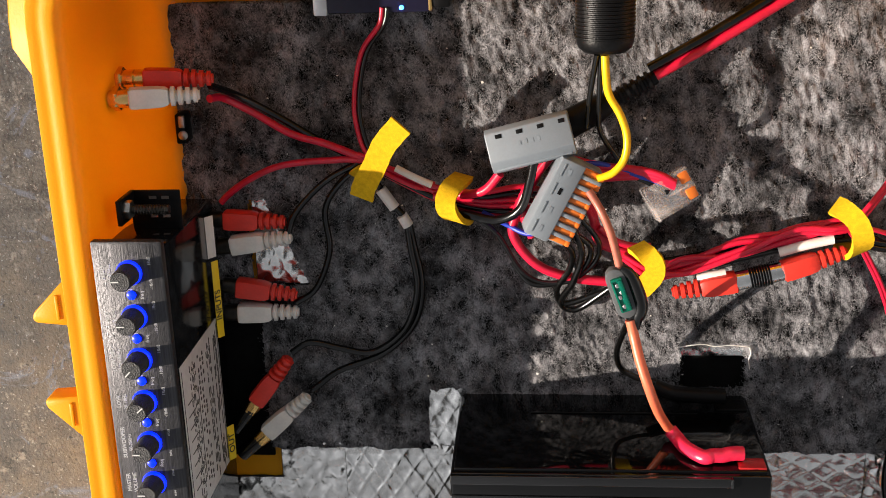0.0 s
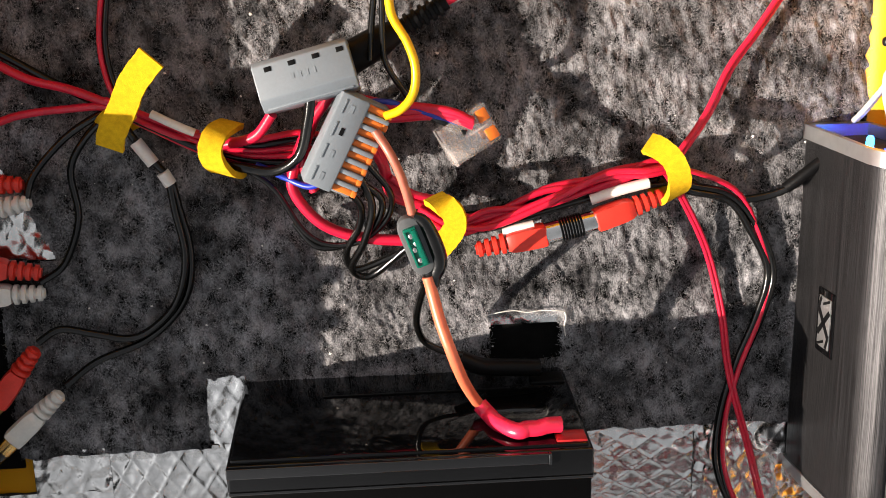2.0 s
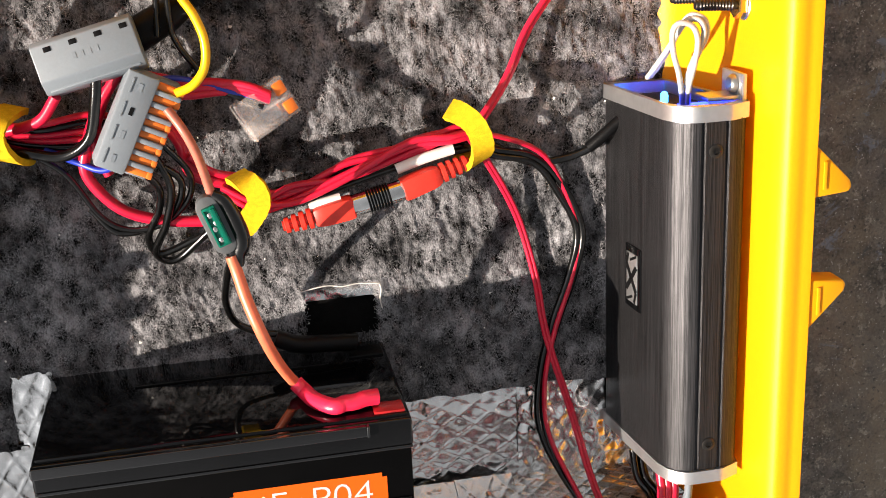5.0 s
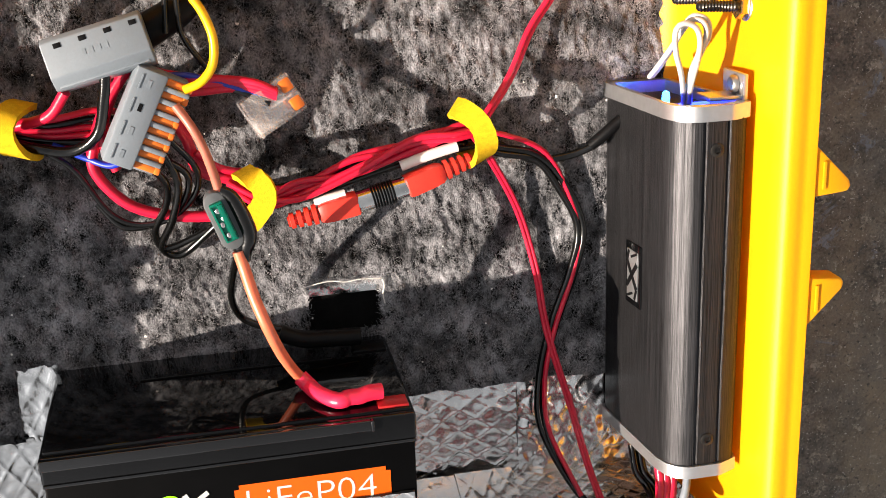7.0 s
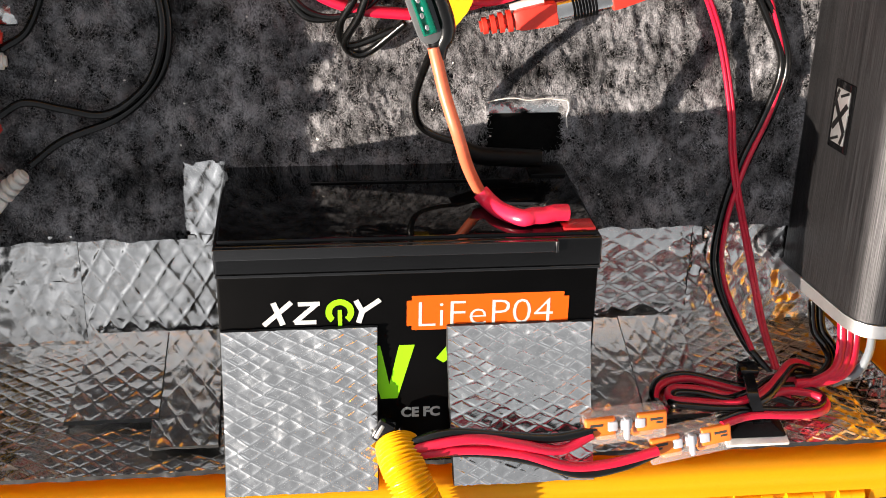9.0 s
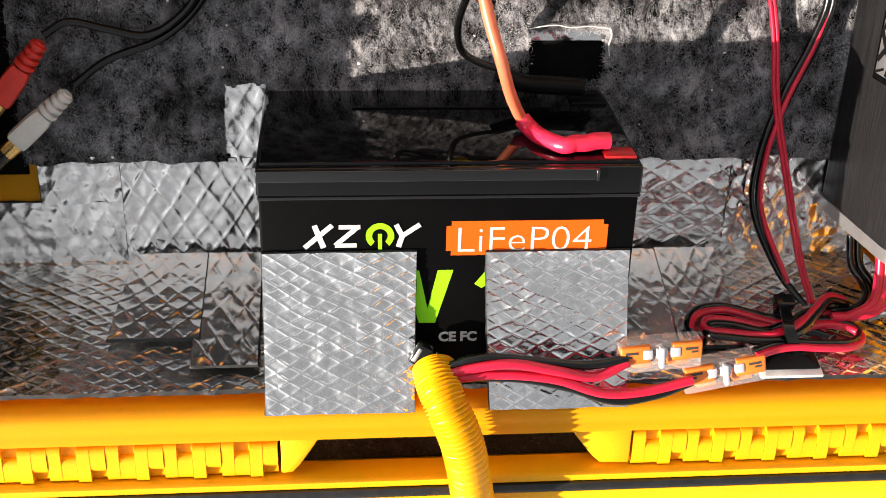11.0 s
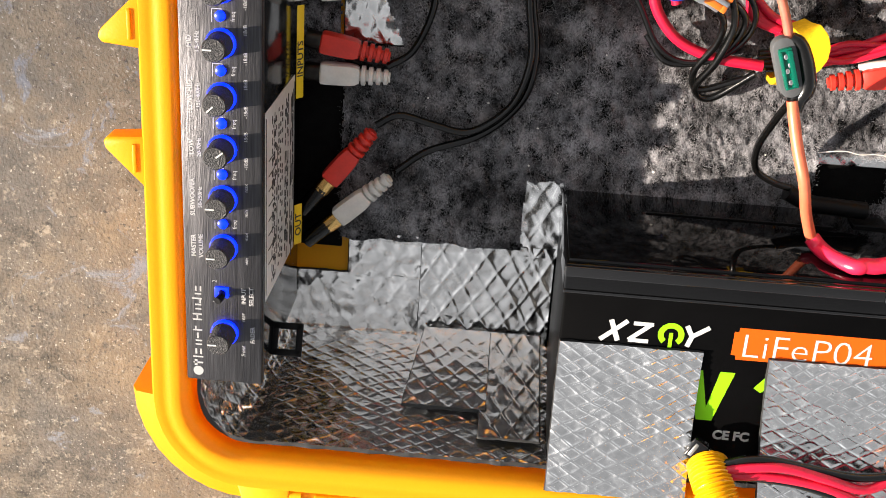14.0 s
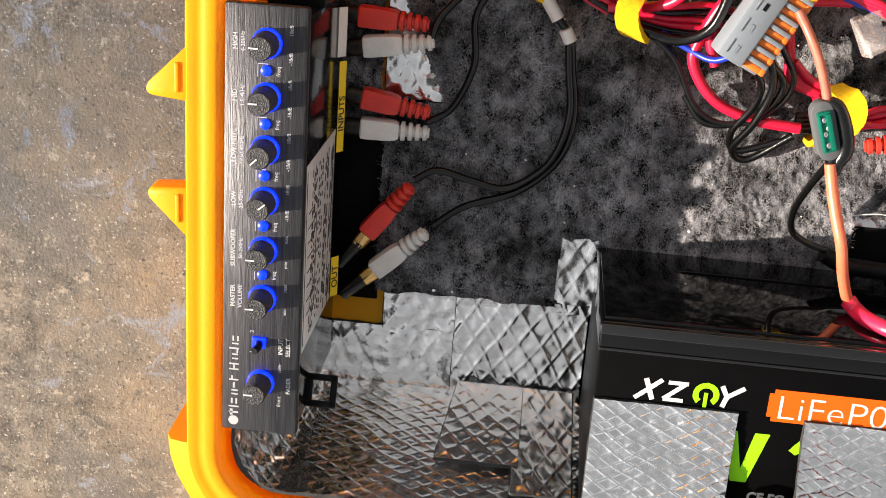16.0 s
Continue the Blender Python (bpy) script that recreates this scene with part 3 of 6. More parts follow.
FLOOR = 0.0105
UP = (0, 0, 1)
foil("foil_patch", (0.0670, -0.2455, FLOOR + 0.0003), (0.036, 0, 0), (0, 0.0075, 0), UP, "sliver of foil in the notch of the carpet", amp=0.3, seed=15, crumple=1.2)
foil("foil_sheet", (-0.178, -0.3535, FLOOR), (0.0725, 0, 0), (0, 0.0355, 0), UP, "crumpled silver foil insulation on the case bottom", amp=0.35, seed=1, crumple=1.7)
foil("foil_sheet", (-0.143, -0.320, FLOOR + 0.0002), (0.036, 0, 0), (0, 0.024, 0), UP, "crumpled silver foil insulation on the case bottom", amp=0.3, seed=4, crumple=1.8)
foil("foil_sheet", (-0.1080, -0.3535, FLOOR + 0.0006), (0.0645, 0, 0), (0, 0.0565, 0), UP, "quilted silver foil insulation beside the battery", amp=0.85, seed=2, crumple=1.4)
foil("foil_strip", (-0.0640, -0.303, FLOOR + 0.0001), (0.0215, 0, 0), (0, 0.041, 0), UP, "crinkled strip of silver foil along the battery", amp=0.35, seed=3, crumple=2.0, thick=0.0018)
foil("foil_sheet", (0.104, -0.3535, FLOOR), (0.0632, 0, 0), (0, 0.0565, 0), UP, "quilted silver foil insulation beside the battery", amp=0.8, seed=6, turn=True, crumple=1.4)
foil("foil_sheet", (0.1655, -0.3535, FLOOR + 0.0003), (0.074, 0, 0), (0, 0.0565, 0), UP, "crumpled silver foil insulation under the amplifier", amp=0.4, seed=7, crumple=2.4)
foil("foil_patch", (-0.148, -0.206, FLOOR), (0.031, 0, 0), (0, 0.052, 0), UP, "crinkled bare foil patch showing through the carpet", amp=0.3, seed=8, crumple=2.2, thick=0.0014)


def foil_wall():
    """The quilted sheet that runs round the low corner and along the hinge side of the case."""
    lo, hi = (0.0415, 0.0120), (0.0190, 0.0850)
    inner = (X0, X1, Y0 + 0.0020, Y1)
    a, b = ring(lo[0], lo[1], inner, n=10), ring(hi[0], hi[1], inner, n=10)
    # from the short side down round the corner, along the long side and up again
    order = [0, 1, 2, 3, 4, 5, 6, 7, 8, 9, 10, 11, 12, 13, 14, 15, 16, 17, 18]
    low = [Vector((a[0][0], -0.318, lo[1]))] + [Vector(a[k]) for k in order]
    top = [Vector((b[0][0], -0.318, hi[1]))] + [Vector(b[k]) for k in order]
    seg = [0.0]
    for p, q in zip(top, top[1:]):
        seg.append(seg[-1] + (q - p).length)
    total = seg[-1]

    def at(line, s):
        s *= total
        for k in range(len(seg) - 1):
            if s <= seg[k + 1] or k == len(seg) - 2:
                w = (s - seg[k]) / (seg[k + 1] - seg[k])
                return line[k].lerp(line[k + 1], w)

    def where(s, t):
        p, q = at(low, s), at(top, s)
        c = p.lerp(q, t)
        inward = (Vector((0.03, -0.21, 0)) - c)
        inward.z = 0
        if c.y < -0.34 and -0.17 < c.x < 0.23:
            inward = Vector((0, 1, 0))
        inward = (inward.normalized() + Vector((0, 0, 0.3))).normalized()
        x, y = s * total, t * 0.075
        h = 0.0020 + 0.72 * quilt(y, x, 0.0058, 0.0108) + 0.0007 * noise.noise((x * 50, y * 70, 0)) + 0.0004 * noise.noise((x * 160, y * 160, 5))
        if x < 0.06:
            h += 0.0012 * noise.noise((x * 130, y * 130, 9))
        if t in (0, 1) or s in (0, 1):
            h = 0.0001
        c = c + inward * h
        if t == 1:
            c.z += 0.0010 * noise.noise((x * 120, 0, 0))
        return tuple(c)

    nu, nv = int(total / 0.00062), 140
    pts, faces = sheet(nu, nv, where)
    me = bpy.data.meshes.new("foil_wall_lining")
    me.from_pydata(pts, [], faces[:-nu])
    me.materials.append(FOIL)
    me.polygons.foreach_set("use_smooth", [True] * (len(faces) - nu))
    ob = new("foil_wall_lining", me)
    cut_edge(pts, faces[-nu:], ob)
    tagged(ob, "quilted silver foil lining along the hinge wall of the case", "foil", "foil insulation pieces")


foil_wall()
WALL_V, WALL_N = (0, -0.0255, 0.070), (0, 0.94, 0.34)
foil("foil_patch", (-0.104, -0.3435, 0.0150), (0.033, 0, 0), (-0.004, -0.0175, 0.047), WALL_N, "square quilted foil patch stuck to the foil wall", pitch=(0.0092, 0.0100), amp=0.75, seed=11, thick=0.0019, taper=0.2)
foil("foil_patch", (-0.0755, -0.3435, 0.0140), (0.0285, 0, 0), (0.0, -0.0225, 0.062), WALL_N, "narrow quilted foil patch stuck to the foil wall", amp=0.6, seed=12, thick=0.0011)
foil("foil_patch", (0.1075, -0.3445, 0.0145), (0.026, 0, 0), (0.0, -0.021, 0.056), WALL_N, "dull foil patch stuck to the foil wall beside the battery", amp=0.4, seed=13, thick=0.0016)
foil("foil_patch", (0.1325, -0.3445, 0.0145), (0.0295, 0, 0), (0.0, -0.021, 0.056), WALL_N, "quilted foil patch stuck to the foil wall under the wires", amp=0.7, seed=14, thick=0.0020)


# ---- battery ----
def battery():
    bx, by, bz = 0.0305, -0.3225, -0.0010
    t = thing("battery", pose(bx, by, bz), "glossy black rechargeable battery with an orange and lime printed face", "battery")
    w, h, d = 0.151, 0.094, 0.0790       # across, tall (along y), deep (along z)
    part("body", box(w - 0.0016, h - 0.0128, d - 0.0016, 0.0012, (0, -0.0064, d / 2)), LABEL_BLACK, t)
    def rising(bm):
        for q in bm.verts:
            if q.co.y > h / 2 - 0.006:
                q.co.y += 0.0042 * (1 - q.co.z / d)
        return bm

    part("top_cover", rising(box(w, 0.0122, d, 0.0014, (0, h / 2 - 0.0073, d / 2), 3)), BLACK, t, "glossy black cover")
    part("top_plate", rising(box(w - 0.003, 0.004, d - 0.0045, 0.0008, (0, h / 2 - 0.002, d / 2 - 0.0010))), BLACK, t, "glossy black flat top")
    part("front_ledge", box(w - 0.019, 0.0048, 0.006, 0.0007, (-0.0095, h / 2 - 0.0040, d - 0.0012), 3), BLACK_GLOSS, t)
    part("rim", box(w - 0.0006, 0.0014, 0.0014, 0.0005, (0, h / 2 - 0.0136, d - 0.0003), 3), BLACK_GLOSS, t)
    part("notch_edge", box(0.0014, 0.0052, 0.0064, 0.0006, (w / 2 - 0.0186, h / 2 - 0.0041, d - 0.0010), 3), BLACK_GLOSS, t)
    part("terminal_block", box(0.0130, 0.0020, 0.0100, 0.0006, (0.0670, h / 2 + 0.0004, d - 0.0095)), RED_SHADE, t, "red terminal recess")
    part("terminal_block", box(0.0160, 0.0020, 0.0120, 0.0006, (0.0655, h / 2 + 0.0030, 0.012)), BLACK_MATT, t, "black terminal recess")
    part("seam", box(0.085, 0.0008, 0.0008, 0.0, (0.005, h / 2 + 0.0031, 0.022)), BLACK_MATT, t)
    f = d - 0.0007
    # white strokes forming the maker's letters X, Z and Y, and a lime power ring
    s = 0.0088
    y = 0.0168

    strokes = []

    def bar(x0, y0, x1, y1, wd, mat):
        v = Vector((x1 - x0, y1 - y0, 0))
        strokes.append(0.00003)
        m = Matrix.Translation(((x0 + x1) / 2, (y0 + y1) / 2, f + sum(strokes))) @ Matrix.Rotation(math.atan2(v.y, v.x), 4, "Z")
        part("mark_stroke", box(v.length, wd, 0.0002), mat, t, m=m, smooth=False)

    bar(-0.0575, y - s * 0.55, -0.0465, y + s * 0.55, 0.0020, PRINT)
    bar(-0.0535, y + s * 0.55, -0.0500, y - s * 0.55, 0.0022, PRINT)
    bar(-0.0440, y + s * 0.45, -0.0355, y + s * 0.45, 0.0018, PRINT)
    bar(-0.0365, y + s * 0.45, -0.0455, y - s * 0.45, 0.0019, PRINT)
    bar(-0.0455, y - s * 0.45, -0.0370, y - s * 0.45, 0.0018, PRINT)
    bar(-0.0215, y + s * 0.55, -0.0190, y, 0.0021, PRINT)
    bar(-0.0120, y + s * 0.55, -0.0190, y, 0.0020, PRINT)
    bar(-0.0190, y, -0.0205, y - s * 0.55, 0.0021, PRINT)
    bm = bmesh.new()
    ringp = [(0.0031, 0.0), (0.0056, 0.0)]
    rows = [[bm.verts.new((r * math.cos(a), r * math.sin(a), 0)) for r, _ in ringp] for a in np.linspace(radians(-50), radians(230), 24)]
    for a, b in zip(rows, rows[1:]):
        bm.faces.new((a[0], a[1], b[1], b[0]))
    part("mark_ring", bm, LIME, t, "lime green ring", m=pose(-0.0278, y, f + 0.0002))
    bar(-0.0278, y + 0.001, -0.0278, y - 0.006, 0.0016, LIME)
    lw, lh = 0.065, 0.0150
    c = 0.002
    loop = [(-lw / 2 + c, -lh / 2), (lw / 2 - c, -lh / 2), (lw / 2 - c, -lh / 2 + c), (lw / 2, -lh / 2 + c), (lw / 2, lh / 2 - c), (lw / 2 - c, lh / 2 - c), (lw / 2 - c, lh / 2), (-lw / 2 + c, lh / 2), (-lw / 2 + c, lh / 2 - c), (-lw / 2, lh / 2 - c), (-lw / 2, -lh / 2 + c), (-lw / 2 + c, -lh / 2 + c)]
    lab = part("orange_label", prism(loop, 0.0002), ORANGE_LABEL, t, "orange label", m=pose(0.0310, 0.0153, f), smooth=False)
    letters("print", "LiFeP04", 0.0160, pose(-0.0012, -0.0012, 0.0003) @ Matrix.Diagonal((1.11, 1, 1, 1)), PRINT, lab, bold=-0.00022)
    vee = [(-0.0185, 0.0012), (-0.0120, 0.0012), (-0.0083, -0.0165), (-0.0045, 0.0012), (0.0018, 0.0012), (-0.0050, -0.0230), (-0.0117, -0.0230)]
    part("print", prism(vee, 0.0001), LIME, t, "large lime green letter", m=pose(0, 0, f), smooth=False)
    one = [(0.0105, -0.0085), (0.0155, -0.0020), (0.0215, -0.0020), (0.0215, -0.0270), (0.0163, -0.0270), (0.0163, -0.0085), (0.0135, -0.0105)]
    part("print", prism(one, 0.0001), LIME, t, "large lime green figure", m=pose(0, 0.0032, f), smooth=False)
    letters("print", "CE FC", 0.0060, pose(0.0045, -0.0300, f + 0.0001), PRINT, t, bold=0.00025)


battery()
foil("foil_flap", (-0.044, -0.3112, 0.0785), (0.0615, 0, 0), (-0.0005, -0.0685, 0.0122), (0, 0.12, 1), "square quilted foil flap holding the battery down", amp=0.85, seed=21, thick=0.0018, crumple=1.5, pitch=(0.0105, 0.0060), res=0.0004, bow=0.0122)
foil("foil_flap", (0.0445, -0.3118, 0.0785), (0.0590, 0, 0), (0.0030, -0.0680, 0.0122), (0, 0.12, 1), "square quilted foil flap with red reflections on the battery", amp=0.85, seed=23, thick=0.0018, crumple=1.5, pitch=(0.0105, 0.0060), res=0.0004, bow=0.0122)


# ---- equalizer ----
def equalizer():
    t = thing("equalizer", pose(-0.1865, -0.2515, 0.0140), "black car audio equalizer with blue lit knobs along the case wall", "equalizer")
    part("body", box(0.029, 0.178, 0.080, 0.001, (0.0015, 0.002, 0.0300)), BLACK_GLOSS, t, "glossy black steel box")
    top = 0.0750
    face = part("face_panel", box(0.033, 0.1845, 0.005, 0.0012, (0, 0.0030, top - 0.0025)), PANEL, t, "brushed gunmetal face")
    rot = pose(0, 0, 0, 0, 0, 90)

    def at(x, y, z=top + 0.00005):
        return Matrix.Translation((x, y, z)) @ rot

    names = [("HIGH", "4-20kHz"), ("MID", "1.5-4kHz"), ("LOW-MID", "150-400Hz"), ("LOW", "20-70Hz"), ("SUBWOOFER", "50-250Hz"), ("MASTER", "VOLUME")]
    turn = [180, 180, 225, 40, 180, 180]
    for k in range(7):
        y = 0.0805 - 0.0213 * k if k < 6 else -0.0650
        ring_ = part("lit_ring", lathe([(0.0059, 0), (0.0059, 0.0010), (0.0055, 0.0018), (0.0046, 0.0026)], 24), LED_BLUE, t, "blue lit ring", m=pose(0.0005, y, top))
        prof = [(0.0053, 0.0020), (0.0053, 0.0032), (0.0050, 0.0038), (0.0048, 0.0118), (0.0043, 0.0126), (0.0, 0.0126)]
        knob = part("knob", lathe(prof[:-1], 28), KNOB, t, "dark grey speckled knob", m=pose(0.0005, y, top))
        a = turn[k] if k < 6 else 180
        part("pointer", box(0.0036, 0.0006, 0.0004, 0, (0.0024, 0, 0.0127)), PRINT, knob, m=pose(0, 0, 0, 0, 0, a))
        if k < 6:
            letters("print", names[k][0], 0.0027, at(-0.0120, y), PANEL_PRINT, t, bold=0.00008)
            letters("print", names[k][1], 0.0023 if k < 5 else 0.0027, at(-0.0089, y), PANEL_PRINT, t, bold=0.00004)
            letters("print", "max" if k > 3 else "18dB", 0.0021, at(0.0100, y + 0.0055), PANEL_PRINT, t)
            letters("print", "min" if k > 3 else "-18dB", 0.0021, at(0.0100, y - 0.0055), PANEL_PRINT, t)
        if k < 5:
            part("lit_button", lathe([(0.0021, 0), (0.0021, 0.0008), (0.0014, 0.0013)], 16), LED_BLUE, t, "small blue lit button", m=pose(0.0003, y - 0.0107, top))
            letters("print", "freq", 0.0024, at(0.0052, y - 0.0107), PANEL_PRINT, t)
            part("outline", box(0.0003, 0.0052, 0.0001, 0, (-0.0030, y - 0.0107, top)), PANEL_PRINT, t, smooth=False)
            part("outline", box(0.0040, 0.0003, 0.0001, 0, (-0.0010, y - 0.0081, top)), PANEL_PRINT, t, smooth=False)
    letters("print", "INPUT", 0.0026, at(0.0088, -0.0475), PANEL_PRINT, t, bold=0.00005)
    letters("print", "SELECT", 0.0026, at(0.0120, -0.0475), PANEL_PRINT, t, bold=0.00005)
    letters("print", "FADER", 0.0026, at(0.0125, -0.0655), PANEL_PRINT, t, bold=0.00005)
    letters("print", "rear", 0.0025, at(0.0085, -0.0575), PANEL_PRINT, t, shear=0.2)
    letters("print", "front", 0.0025, at(0.0085, -0.0735), PANEL_PRINT, t, shear=0.2)
    letters("print", "2", 0.0026, at(-0.0035, -0.0415), PANEL_PRINT, t)
    letters("print", "1", 0.0026, at(-0.0035, -0.0510), PANEL_PRINT, t)
    part("lit_ring", box(0.0060, 0.0048, 0.0012, 0.0004, (-0.0005, -0.0462, top + 0.0004)), LED_BLUE, t, "blue lit switch surround")
    part("toggle", tube([(-0.0005, -0.0462, top), (0.0, -0.0468, top + 0.003), (-0.001, -0.0475, top + 0.0065)], 0.0016, 10), BLACK_MATT, t, "black toggle switch")
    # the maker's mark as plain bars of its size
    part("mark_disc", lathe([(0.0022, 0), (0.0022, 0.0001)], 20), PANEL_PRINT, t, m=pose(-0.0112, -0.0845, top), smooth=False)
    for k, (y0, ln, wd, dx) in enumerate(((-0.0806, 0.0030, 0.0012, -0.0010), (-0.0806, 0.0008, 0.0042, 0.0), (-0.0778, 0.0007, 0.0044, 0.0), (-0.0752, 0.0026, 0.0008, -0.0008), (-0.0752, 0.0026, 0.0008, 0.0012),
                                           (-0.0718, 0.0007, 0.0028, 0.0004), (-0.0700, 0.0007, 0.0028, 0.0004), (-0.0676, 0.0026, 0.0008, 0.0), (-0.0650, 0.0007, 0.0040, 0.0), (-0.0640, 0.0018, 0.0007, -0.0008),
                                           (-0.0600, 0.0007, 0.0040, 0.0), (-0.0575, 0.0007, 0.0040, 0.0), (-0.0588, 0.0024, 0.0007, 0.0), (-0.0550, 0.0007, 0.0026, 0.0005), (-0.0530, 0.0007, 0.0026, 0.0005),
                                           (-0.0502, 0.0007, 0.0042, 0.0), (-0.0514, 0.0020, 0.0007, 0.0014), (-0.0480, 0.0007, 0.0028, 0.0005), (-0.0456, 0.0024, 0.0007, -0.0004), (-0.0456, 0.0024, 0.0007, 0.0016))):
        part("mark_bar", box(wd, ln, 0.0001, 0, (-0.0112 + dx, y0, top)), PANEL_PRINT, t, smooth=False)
    # side towards the carpet: silver sticker with bars, and two strips of label tape
    sx = 0.0161
    st = part("sticker", box(0.0002, 0.0835, 0.064, 0, (sx + 0.0001, -0.0113, 0.0360)), STICKER, t, "silver wiring sticker with rows of small print", smooth=False)
    rng = random.Random(3)
    for z0, rows, lo, hi, th in ((0.0085, 5, 0.003, 0.012, 0.0006), (0.0200, 4, 0.002, 0.006, 0.0009), (0.0330, 3, 0.0012, 0.0022, 0.0016), (0.0460, 6, 0.0010, 0.0040, 0.0007)):
        bars = []
        for r in range(rows):
            y = 0.026 - rng.uniform(0, 0.004)
            while y > -0.048:
                ln = rng.uniform(lo, hi)
                if rng.random() < 0.72:
                    bars.append(box(0.0002, ln, th, 0, (sx + 0.0003, y - ln / 2, z0 + r * th * 2.4)))
                y -= ln + rng.uniform(0.0006, 0.0030)
        part("small_print", join(*bars), PRINT_DARK, st, "rows of small dark print", smooth=False)
    for k in range(8):
        part("print_bar", box(0.0002, 0.0005, 0.011, 0, (sx + 0.0003, -0.0380 + 0.0066 * k, 0.0560)), PRINT_DARK, st, smooth=False)
    for z0, y0, ln in ((0.0055, -0.0113, 0.078), (0.0665, -0.0113, 0.078), (0.0440, -0.0150, 0.050)):
        part("rule_line", box(0.0002, ln, 0.0005, 0, (sx + 0.0003, y0, z0)), PRINT_DARK, st, smooth=False)
    tape_m = Matrix(((0, -0.55, 0.83, sx + 0.0022), (1, 0, 0, 0.0405), (0, 0.83, 0.55, 0.0035), (0, 0, 0, 1)))
    tp = part("label_tape", box(0.042, 0.0044, 0.0004, 0.0001), TAPE, t, "yellow label tape", m=tape_m)
    letters("print", "INPUTS", 0.0050, pose(-0.003, 0, 0.0003), PRINT_DARK, tp, bold=0.0001)
    part("white_tag", box(0.022, 0.0055, 0.0004, 0.0001), WHITE, t, "white printed tag", m=tape_m @ Matrix.Translation((0.034, 0.001, -0.0002)))
    tape_m2 = tape_m.copy()
    tape_m2[1][3] = -0.0420
    tp = part("label_tape", box(0.020, 0.0048, 0.0004, 0.0001), TAPE, t, "yellow label tape", m=tape_m2)
    letters("print", "OUT", 0.0054, pose(0, 0, 0.0003), PRINT_DARK, tp, bold=0.0001)
    # slotted mounting ears at both ends
    part("mounting_ear", join(box(0.013, 0.0018, 0.003, 0.0004, (0, 0, 0.006)), box(0.013, 0.0018, 0.003, 0.0004, (0, 0, -0.006)), box(0.003, 0.0018, 0.015, 0.0004, (0.0055, 0, 0)), box(0.003, 0.0018, 0.015, 0.0004, (-0.0055, 0, 0))), BLACK_MATT, t, "black slotted ear", m=pose(0.0225, -0.0790, 0.050, 70, 0, 0))
    br = part("mounting_bracket", join(box(0.024, 0.020, 0.0015, 0.0004, (0.004, 0.0085, 0.040)), box(0.0022, 0.012, 0.020, 0.0004, (-0.007, 0.0125, 0.050))), BLACK_MATT, t, "black folded steel bracket", m=pose(0, 0.091, 0))
    for x, y in ((0.003, 0.006), (0.009, 0.006), (0.003, 0.015), (0.009, 0.015)):
        part("slot", box(0.0035, 0.0014, 0.0003, 0, (x, y, 0.0409)), STEEL, br)
    bolt = part("bolt", join(lathe([(0.0021, 0), (0.0021, 0.020)], 12), *[lathe([(0.0019, 0.0006), (0.0026, 0), (0.0019, -0.0006)][::-1], 12, Matrix.Translation((0, 0, 0.004 + 0.0014 * k))) for k in range(11)]), DARK_STEEL, br, "threaded black bolt", m=pose(-0.005, 0.013, 0.054, 0, 90, 0))
    part("nut", lathe([(0.0042, 0), (0.0045, 0.0004), (0.0045, 0.003), (0.0042, 0.0034)], 6), STEEL, br, "zinc nut", m=pose(-0.006, 0.013, 0.054, 0, 90, 0))


equalizer()


# ---- plugs ----
def rca(mat, m, label, collar=GOLD, group="phono plugs", name="phono_plug"):
    """A phono plug along +z: metal collar, moulded grip and ribbed strain relief."""
    t = thing(name, m, label, "plug", group)
    part("collar", lathe([(0.0041, -0.007), (0.0043, -0.0065), (0.0043, 0.0005)], 20), collar, t, "metal contact sleeve")
    grip = lathe([(0.0046, 0), (0.0053, 0.0006), (0.0055, 0.0030), (0.0053, 0.0130), (0.0049, 0.0160), (0.0040, 0.0178), (0.0030, 0.0180)], 32)
    for q in grip.verts:
        # moulded grips are nearly square across
        far = max(abs(q.co.x), abs(q.co.y)) / max(math.hypot(q.co.x, q.co.y), 1e-6)
        q.co.x, q.co.y = q.co.x * 0.93 / far ** 0.62, q.co.y * 0.93 / far ** 0.62
    part("grip", grip, mat, t)
    rib = part("strain_relief", lathe([(0.0028, 0.0170), (0.0023, 0.0320)], 16), mat, t)
    for k in range(4):
        r = 0.0046 - 0.00034 * k
        part("rib", lathe([(r - 0.0009, 0), (r, 0.0003), (r, 0.0020), (r - 0.0009, 0.0023)], 16), mat, rib, m=Matrix.Translation((0, 0, 0.0186 + 0.0034 * k)))
    return t


def along(a, b):
    """The pose at a whose z axis points to b."""
    return Matrix.Translation(a) @ (Vector(b) - Vector(a)).to_track_quat("Z", "Y").to_matrix().to_4x4()


rca(RED_PLUG, along((-0.160, -0.1685, 0.020), (-0.128, -0.1700, 0.020)), "red phono plug in an equalizer input", DARK_STEEL)
rca(WHITE, along((-0.157, -0.1815, 0.022), (-0.128, -0.1775, 0.022)), "white phono plug in an equalizer input", DARK_STEEL)
rca(RED_PLUG, along((-0.157, -0.2045, 0.020), (-0.128, -0.2095, 0.018)), "red phono plug in an equalizer input", DARK_STEEL)
rca(WHITE, along((-0.157, -0.2185, 0.020), (-0.128, -0.2190, 0.018)), "white phono plug in an equalizer input", DARK_STEEL)
rca(RED_PLUG, along((-0.1515, -0.2685, 0.021), (-0.1305, -0.2415, 0.020)), "red phono plug in the equalizer output")
rca(WHITE, along((-0.1470, -0.2865, 0.021), (-0.1205, -0.2625, 0.020)), "white phono plug in the equalizer output")
